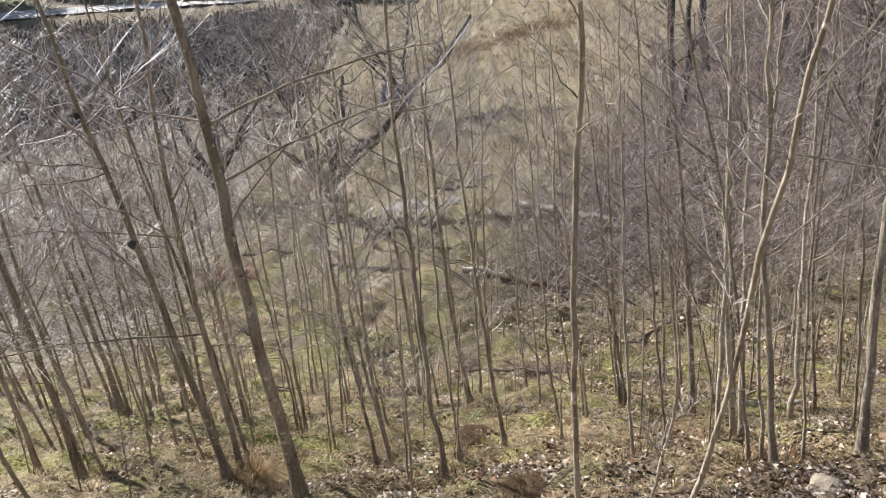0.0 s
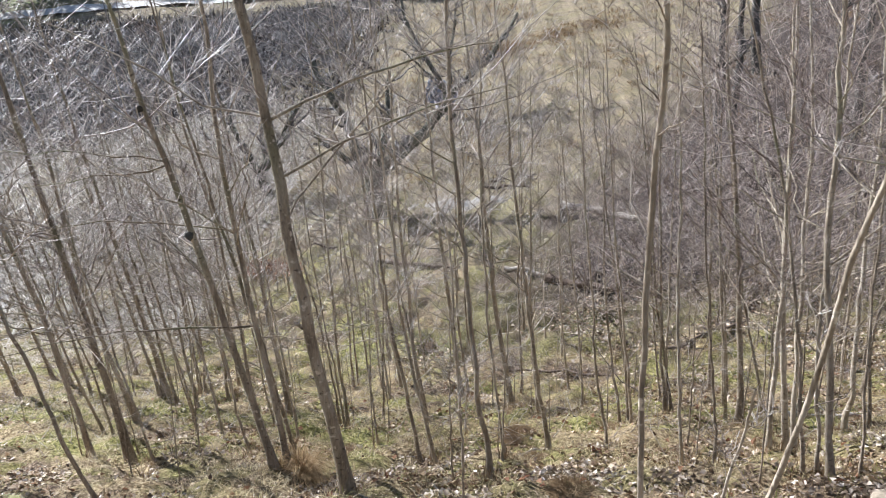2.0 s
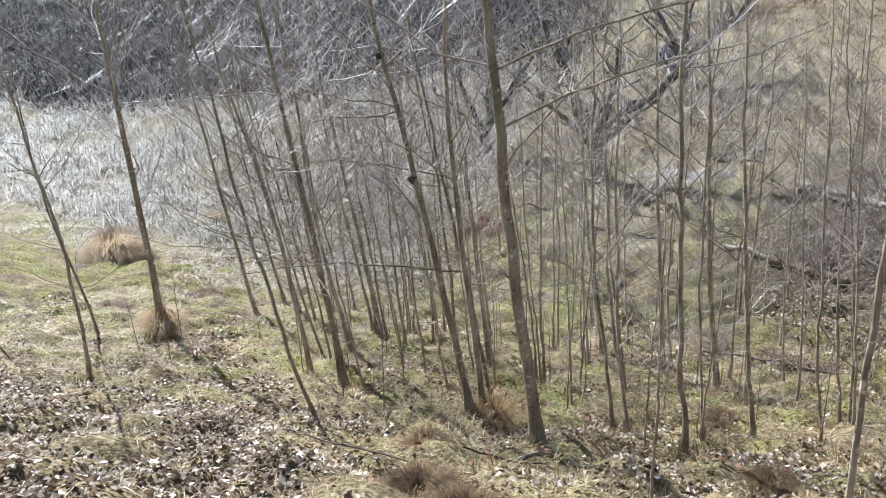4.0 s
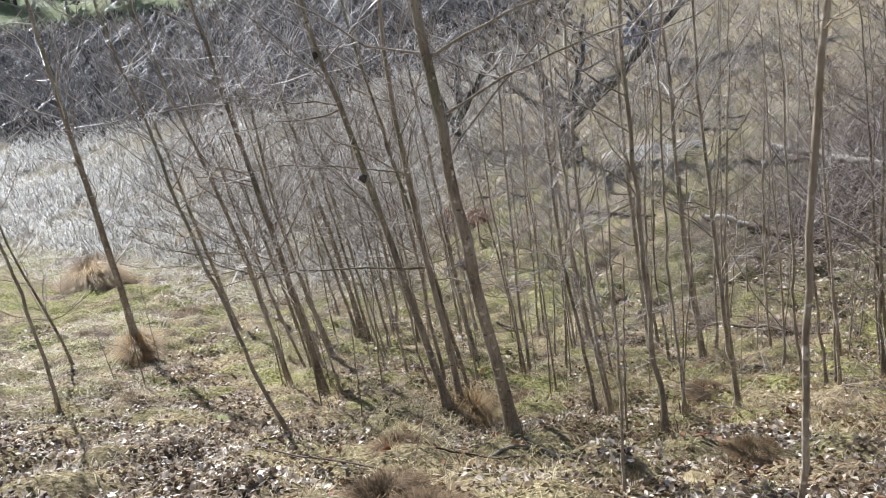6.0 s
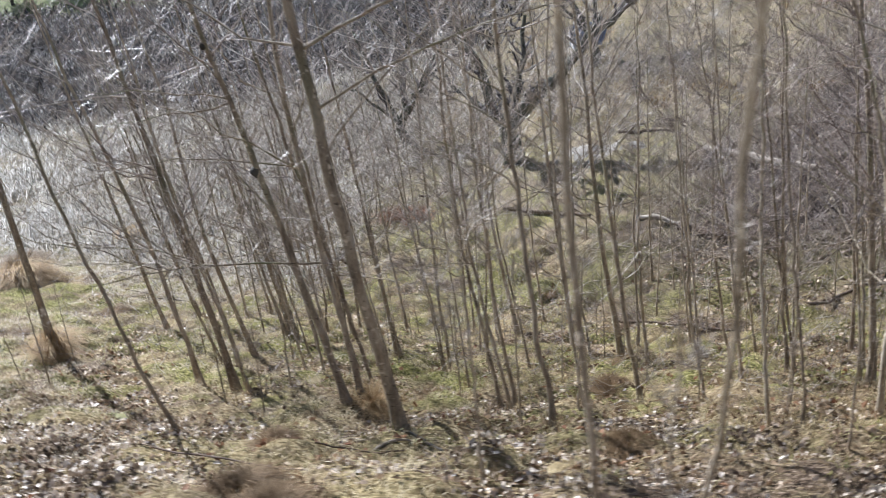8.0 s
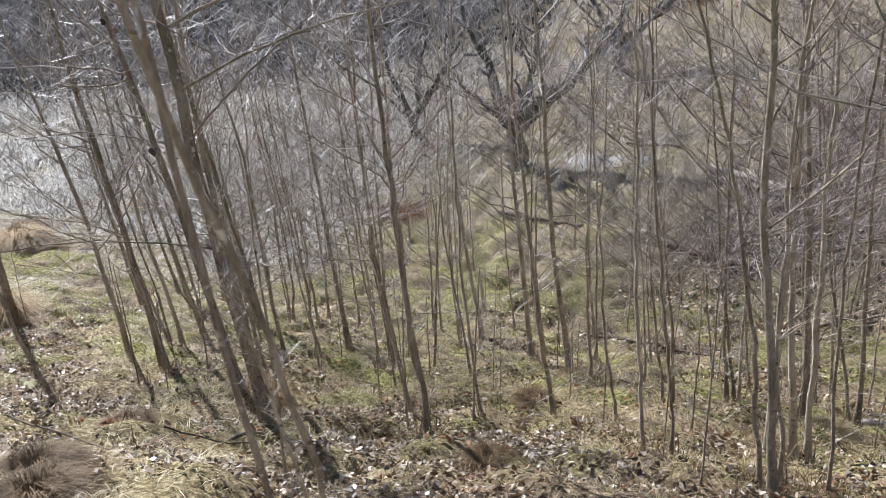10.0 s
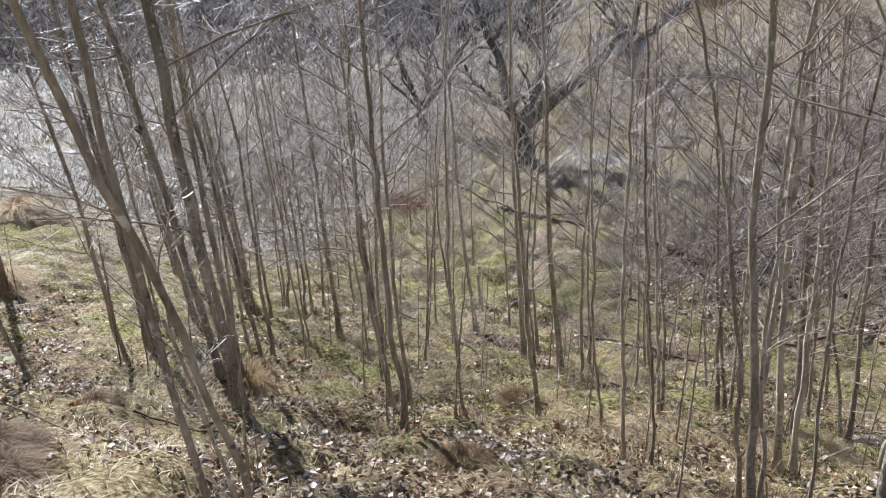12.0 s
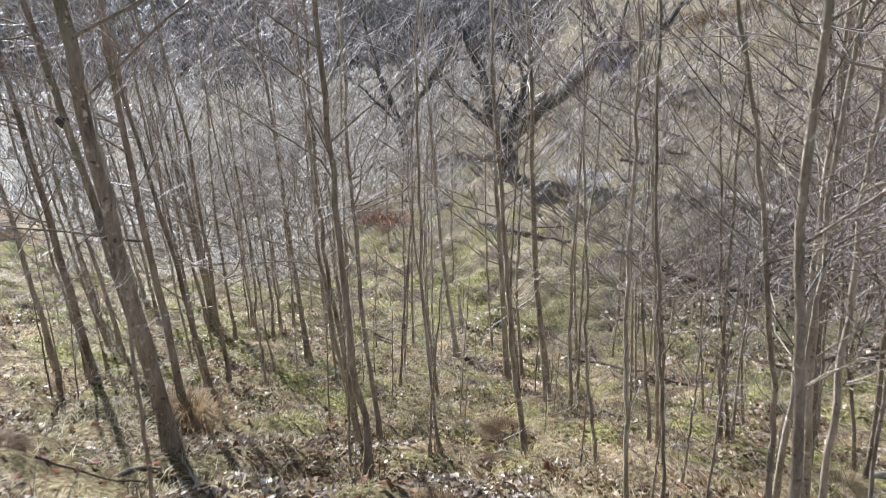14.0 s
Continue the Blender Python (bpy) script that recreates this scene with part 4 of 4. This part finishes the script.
gen = np.random.default_rng(77)
x, y = scatter(42000, -13, 9, 2.6, 17, gen, litter_share)
stuff("leaf_litter", leaves(x, y, gen.uniform(0.034, 0.072, len(x)) * np.clip(0.7 + 0.05 * y, 0.8, 1.3), gen.uniform(0.003, 0.035, len(x)), gen, 0.7), LEAF,
      "curled pale brown dead leaves gathered in the hollows of the bank", "leaf litter")
x, y = scatter(32000, -9, 6, 2.2, 7.5, gen, lambda a, b: np.clip(-0.1 + 0.7 * waves(a, b, 19, 1.3) + 0.7 * hollow(a, b) + 0.04 * a + 0.8 * (a < -3) * (b < 5.4), 0.0, 1))
stuff("leaf_drifts", leaves(x, y, gen.uniform(0.03, 0.066, len(x)), gen.uniform(0.0, 0.05, len(x)), gen, 0.95), LEAF_PALE,
      "drifts of curled pale and brown leaves at the top of the bank", "leaf litter")
x, y = scatter(2600, -10, 8, 2.6, 13, gen, lambda a, b: np.clip(0.5 * waves(a, b, 16, 1.6) - 0.05 + 0.03 * a, 0.03, 1))
stuff("rust_leaves", leaves(x, y, gen.uniform(0.05, 0.09, len(x)), gen.uniform(0.005, 0.035, len(x)), gen), LEAF_RUST,
      "rust-coloured dead leaves in loose patches", "leaf litter")
x, y = scatter(5600, -15, 9, 2.6, 20, gen, green_share)
stuff("green_grass", blades(x, y, on(x, y) - 0.01, 8, gen.uniform(0.03, 0.085, len(x)), 1.1, 0.0033, gen, radius=0.07), GRASS,
      "short yellow-green grass and moss on the hummocks", "grass")
x, y = scatter(9400, -13, 8, 2.6, 15, gen, straw_share)
stuff("dead_grass", blades(x, y, on(x, y) - 0.005, 9, gen.uniform(0.045, 0.115, len(x)) * np.clip(0.42 + 0.08 * y, 0.6, 1.1), 1.9, 0.0026, gen, droop=0.6, radius=0.09), STRAW,
      "matted pale dead grass over the hummocks", "grass")
x, y = scatter(1300, -10, 9, 2.6, 15, gen, lambda a, b: straw_share(a, b) * np.clip(0.5 + 0.12 * a, 0.15, 1))
stuff("brown_grass", blades(x, y, on(x, y) - 0.01, 12, gen.uniform(0.06, 0.15, len(x)), 1.7, 0.003, gen, droop=0.6, radius=0.08), STRAW_BROWN,
      "brown dead grass tufts on the bank", "grass")
# the top of the bank, behind and beside the path
x, y = random_places(8000, -7, 7, -1.5, 2.9, gen, lambda a, b: gen.uniform(0, 1, len(a)) < np.clip(0.3 + 0.6 * waves(a, b, 26, 1.2) + 0.4 * hollow(a, b), 0.05, 1))
stuff("path_leaves", leaves(x, y, gen.uniform(0.034, 0.07, len(x)), gen.uniform(0.0, 0.03, len(x)), gen, 0.7), LEAF,
      "curled brown dead leaves along the top of the bank", "leaf litter")
x, y = random_places(1000, -7, 7, -1.5, 2.9, gen, lambda a, b: gen.uniform(0, 1, len(a)) < 1 - hollow(a, b))
stuff("path_grass", blades(x, y, on(x, y) - 0.005, 9, gen.uniform(0.04, 0.1, len(x)), 1.8, 0.0027, gen, droop=0.6, radius=0.09), STRAW,
      "matted pale grass along the top of the bank", "grass")
# brown blades added round every tree foot to darken it
feet = np.array([(o.location.x, o.location.y) for o in SAPLINGS])
x, y = np.repeat(feet[:, 0], 4) + gen.normal(0, 0.06, len(feet) * 4), np.repeat(feet[:, 1], 4) + gen.normal(0, 0.06, len(feet) * 4)
stuff("foot_blades", blades(x, y, on(x, y) - 0.01, 10, gen.uniform(0.08, 0.24, len(x)), 0.8, 0.0035, gen, droop=0.5, radius=0.06), STRAW_BROWN,
      "brown blades added round the tree feet to darken them", "grass")
# pale flattened reeds on the valley floor to the left
x, y = scatter(4600, -58, -8, 17, 42, gen, lambda a, b: ((b > 14.5 - 0.3 * a) & (b < 41) & (b > -0.62 * a)) * np.clip(0.7 + 0.5 * waves(a, b, 17, 5), 0.1, 1))
stuff("reeds", blades(x, y, on(x, y) - 0.02, 7, gen.uniform(0.5, 1.3, len(x)), 1.5, 0.016, gen, droop=0.8, radius=0.35), REED,
      "pale broken reeds covering the wet valley floor", "reeds")
# flattened pale straw between the turf and the reeds
x, y = random_places(1500, -26, -7, 14, 27, gen, lambda a, b: (b > 12.5 - 0.25 * a - 0.9 * np.sin(0.9 * a)) & (b < 18.5 - 0.36 * a + np.sin(1.3 * a)))
stuff("flat_straw", blades(x, y, on(x, y) - 0.02, 12, gen.uniform(0.15, 0.42, len(x)), 2.6, 0.008, gen, droop=0.7, radius=0.3), STRAW_PALE,
      "flattened pale straw between the turf and the reeds", "grass")
# dark blades added under the far thicket to deepen its shade
x, y = random_places(4200, -84, -7, 38, 71, gen, lambda a, b: (b > 39.5 + 1.2 * np.sin(0.35 * a)) & (b > -0.74 * a))
stuff("brambles", blades(x, y, on(x, y) - 0.05, 6, gen.uniform(0.5, 1.1, len(x)), 1.2, 0.05, gen, droop=0.7, radius=0.7), THICKET_SHADE,
      "dark brown blades added beneath the far thicket to deepen its shade", "brambles")
x, y = random_places(8000, 0, 26, 14, 36, gen, lambda a, b: (b < 18 + 1.3 * a) & (a > 0.1 * b))
stuff("slope_leaves", leaves(x, y, gen.uniform(0.07, 0.14, len(x)), gen.uniform(0.0, 0.05, len(x)), gen), LEAF_BROWN,
      "brown dead leaves over the brushy slope", "leaf litter")
# dead grass over the far slope and the valley
x, y = scatter(3300, -14, 34, 17, 64, gen, lambda a, b: np.clip(0.6 + 0.5 * waves(a, b, 18, 6), 0.1, 1) * (b > 12 + 0.2 * a))
stuff("hill_grass", blades(x, y, on(x, y) - 0.02, 6, gen.uniform(0.15, 0.4, len(x)), 1.6, 0.011, gen, droop=0.7, radius=0.25), HILL_STRAW,
      "tan dead grass on the far slope", "grass")


# rough clumps, and brown blades standing in for a shaded ditch, on the far slope
x, y = scatter(760, -6, 26, 26, 62, gen, lambda a, b: np.clip(0.5 + 0.6 * waves(a, b, 23, 7), 0.05, 1) * (b > 20 + 0.5 * a))
stuff("rough_grass", blades(x, y, on(x, y) - 0.02, 18, gen.uniform(0.2, 0.55, len(x)), 1.1, 0.012, gen, droop=0.7, radius=0.3), STRAW_BROWN,
      "rough brown grass clumps on the far slope", "grass")
t = gen.uniform(0, 1, 500)
x, y = -2.0 + 10.4 * t + gen.normal(0, 0.8, 500), 44.2 + 5.0 * t + gen.normal(0, 1.1, 500)
stuff("ditch_band", blades(x, y, on(x, y) - 0.05, 9, gen.uniform(0.15, 0.45, 500), 1.5, 0.018, gen, droop=0.7, radius=0.6), STRAW_BROWN,
      "brown blades standing in for a shaded ditch line", "brambles")


def tussock(x, y, r, h, mat, seed, label, blades_n=90, steep=0.4):
    """A dome of dead blades that spring from a hidden mound and hang over all round."""
    gen = np.random.default_rng(seed)
    z = float(on(x, y))
    root = thing("tussock", x, y, z, label, "grass tussock", "tussocks")
    u, w = np.meshgrid(np.linspace(0, 2 * np.pi, 17)[:-1], np.linspace(0, 1, 6), indexing="ij")
    lump = 1 + 0.16 * np.sin(3 * u + seed) * (1 - w) + 0.1 * np.sin(5 * u + 2 * seed)
    v = np.stack([r * 0.78 * np.cos(u) * np.sqrt(1 - w ** 2) * lump, r * 0.78 * np.sin(u) * np.sqrt(1 - w ** 2) * lump, h * 0.36 * w - 0.06], -1)
    i, j = np.meshgrid(np.arange(16), np.arange(5), indexing="ij")
    f = np.stack([i * 6 + j, (i + 1) % 16 * 6 + j, (i + 1) % 16 * 6 + j + 1, i * 6 + j + 1], -1).reshape(-1, 4)
    part("mound", mesh_from("mound", v, f, mat), root)
    n = blades_n * 4
    a, q = gen.uniform(0, 6.283, n), np.sqrt(gen.uniform(0, 1, n))
    base = np.stack([r * 0.74 * q * np.cos(a), r * 0.74 * q * np.sin(a), h * 0.36 * np.sqrt(1 - q ** 2 * 0.98) - 0.06], 1)
    b = a + gen.normal(0, 0.95, n)
    ln = h * gen.uniform(0.18, 0.55 if h > 0.8 else 0.95, n)
    out = np.stack([np.cos(b) * (0.25 + q), np.sin(b) * (0.25 + q), steep + 0.5 * (1 - q)], 1)
    out /= np.linalg.norm(out, axis=1, keepdims=True)
    wide = np.stack([-np.sin(b), np.cos(b), np.zeros(n)], 1) * ((0.0012 + h * 0.0035) * gen.uniform(0.6, 1.4, n))[:, None]
    mid = base + out * (ln * 0.6)[:, None]
    tip = base + out * ln[:, None] + np.stack([np.cos(b) * ln * 0.3, np.sin(b) * ln * 0.3, -ln * 0.5], 1)
    v = np.stack([base - wide, base + wide, mid + wide * 0.8, mid - wide * 0.8, tip + wide * 0.15, tip - wide * 0.15], 1).reshape(-1, 3)
    k = np.arange(n)[:, None] * 6
    f = np.concatenate([k + np.array([[0, 1, 2, 3]]), k + np.array([[3, 2, 4, 5]])], 0)
    part("tuft", mesh_from("tuft", v, f, mat), root)
    return root


tussock(-16.9, 16.4, 0.9, 1.5, STRAW_GOLD, 1, "large golden-brown dome of dead sedge beside the reeds", 900)
tussock(-17.0, 21.6, 0.9, 0.9, STRAW_GOLD, 2, "golden-brown sedge tussock in the reeds", 500)
tussock(-19.4, 19.0, 0.9, 0.8, STRAW_BROWN, 3, "brown sedge tussock at the edge of the reeds", 500)
tussock(0.35, 7.2, 0.25, 0.13, STRAW_BROWN, 4, "brown dead grass tussock in leaf litter", 300)
tussock(0.5, 5.3, 0.26, 0.15, STRAW_BROWN, 5, "brown dead grass tussock on the bank", 300)
tussock(-2.02, 4.48, 0.22, 0.15, STRAW_BROWN, 6, "low brown grass tussock on the bank", 260)
tussock(-8.6, 9.0, 0.24, 0.65, STRAW_GOLD, 7, "tan dead grass skirt round a tree foot", 420, 1.0)
tussock(-2.0, 6.25, 0.22, 0.4, STRAW_GOLD, 8, "rusty dead grass tuft between tree feet", 200)
tussock(-11.4, 13.6, 0.45, 0.35, STRAW_BROWN, 9, "low brown tussock on green turf", 240)
tussock(-11.1, 10.3, 0.6, 0.3, STRAW_BROWN, 10, "flat dark brown grass clump on turf", 300)
tussock(-1.6, 3.36, 0.3, 0.26, STRAW_BROWN, 11, "shaggy brown grass tussock near the top of the bank", 900)
tussock(0.17, 8.3, 0.28, 0.17, STRAW_BROWN, 17, "brown dead grass clump in leaf litter", 300)
tussock(-1.2, 3.02, 0.3, 0.24, STRAW_BROWN, 12, "brown grass tussock near the top of the bank", 800)
tussock(3.3, 8.3, 0.3, 0.25, STRAW, 13, "pale grass tussock among saplings", 320)
tussock(-0.65, 4.0, 0.22, 0.12, STRAW_BROWN, 14, "low brown grass tussock on the bank", 260)
gen = np.random.default_rng(55)
for k, (px, py) in enumerate(spread(60, -10, 7, 3.4, 16, 0.7, gen)):
    m, word = ((STRAW, "straw-coloured"), (STRAW_BROWN, "brown"), (GRASS, "green"))[k % 3 if py > 5 else k % 2]
    tussock(px, py, gen.uniform(0.12, 0.3), gen.uniform(0.09, 0.18), m, 300 + k, f"low {word} grass tussock on the bank", 80)

# rusty bracken
gen = np.random.default_rng(9)
fern = thing("bracken", -6.6, 21.0, float(on(-6.6, 21.0)), "rust-red dead bracken on the valley floor", "bracken")
q = gen.uniform(0, 1, (2, 260))
lx, ly = (q[0] - 0.5) * 1.3, (q[1] - 0.5) * 0.9
v, f = blades(lx, ly, np.full(260, 0.0), 3, np.full(260, 0.4), 1.2, 0.014, gen, droop=0.8, radius=0.2)
part("foliage", mesh_from("foliage", v, f, LEAF_RUST), fern)

# the blue-grey sheet beyond the old tree
sheet = thing("tarpaulin", -2.5, 36.4, float(on(-2.5, 36.4)), "crumpled blue-grey tarpaulin propped on the far bank", "tarpaulin")
gu, gv = np.meshgrid(np.linspace(0, 1, 9), np.linspace(0, 1, 9), indexing="ij")
v = np.stack([(gu - 0.5) * 1.5 + 0.25 * gv, gv * 0.6, gv * 1.2 * (1 - 0.35 * gu) + 0.05 * np.sin(9 * gu + 4 * gv)], -1)
i, j = np.meshgrid(np.arange(8), np.arange(8), indexing="ij")
f = np.stack([i * 9 + j, (i + 1) * 9 + j, (i + 1) * 9 + j + 1, i * 9 + j + 1], -1).reshape(-1, 4)
cloth = part("cloth", mesh_from("cloth", v, f, TARP), sheet)
cloth.modifiers.new("thick", "SOLIDIFY").thickness = 0.02

# field stone near the path
st = bmesh.new()
bmesh.ops.create_icosphere(st, subdivisions=3, radius=0.12)
for vert in st.verts:
    vert.co += Vector((1, 1, 1)) * 0.02 * noise.noise(vert.co * 9)
    vert.co.z *= 0.6
sm = bpy.data.meshes.new("stone")
st.to_mesh(sm)
st.free()
sm.materials.append(STONE)
rock = new("stone", sm)
rock.location = (2.42, 4.28, float(on(2.42, 4.28)) - 0.01)
tagged(rock, "pale rounded stone half sunk in leaf litter", "stone")

# ---------- the far side ----------


def road():
    """A pale gravel track along the far hillside."""
    t = np.linspace(0, 1, 40)
    cx, cy = -52 + 38 * t, 73.5 + 5.5 * t + 0.8 * np.sin(3 * t)
    rows = []
    for o in np.linspace(-1.6, 1.6, 5):
        rows.append(np.stack([cx, cy + o, height(cx, cy + o) + lumps(cx, cy + o) + 0.12], -1))
    v = np.stack(rows, 1)
    i, j = np.meshgrid(np.arange(39), np.arange(4), indexing="ij")
    f = np.stack([i * 5 + j, (i + 1) * 5 + j, (i + 1) * 5 + j + 1, i * 5 + j + 1], -1).reshape(-1, 4)
    tagged(new("road", mesh_from("road", v, f, GRAVEL)), "pale gravel track along the far hillside", "road", kind="structure")


road()


def conifer(x, y, h, seed):
    gen = np.random.default_rng(seed)
    root = thing("conifer", x, y, float(on(x, y)), "dark green conifer on the far ridge", "tree", "far conifers")
    v, f = tubes([[(0, 0, -0.3), (0, 0, h * 0.5), (0, 0, h)]], [[0.2, 0.12, 0.02]], 6)
    part("trunk", mesh_from("trunk", v, f, DARK_BARK), root)
    n = 150
    t = gen.uniform(0.05, 1, n) ** 0.8
    a, rr = gen.uniform(0, 6.283, n), (1 - t) * h * 0.24 * gen.uniform(0.5, 1.1, n) + 0.1
    v, f = blades(rr * np.cos(a), rr * np.sin(a), t * h, 2, np.full(n, 0.95), 2.2, 0.16, gen, droop=0.6, radius=0.15)
    part("crown", mesh_from("crown", v, f, CONIFER), root)
    return root


FIR = [conifer(-20.0, 84.0, 8.0, 1), conifer(-13.0, 80.0, 7.0, 2)]
gen = np.random.default_rng(17)
for k, (px, py) in enumerate(spread(36, -120, 8, 66, 105, 3.2, gen, lambda a, b: b > 84 + 0.19 * a - (0 if a < -22 else 14))):
    put_copy(FIR[k % 2], px, py, gen.uniform(0, 360), gen.uniform(0.7, 1.3))
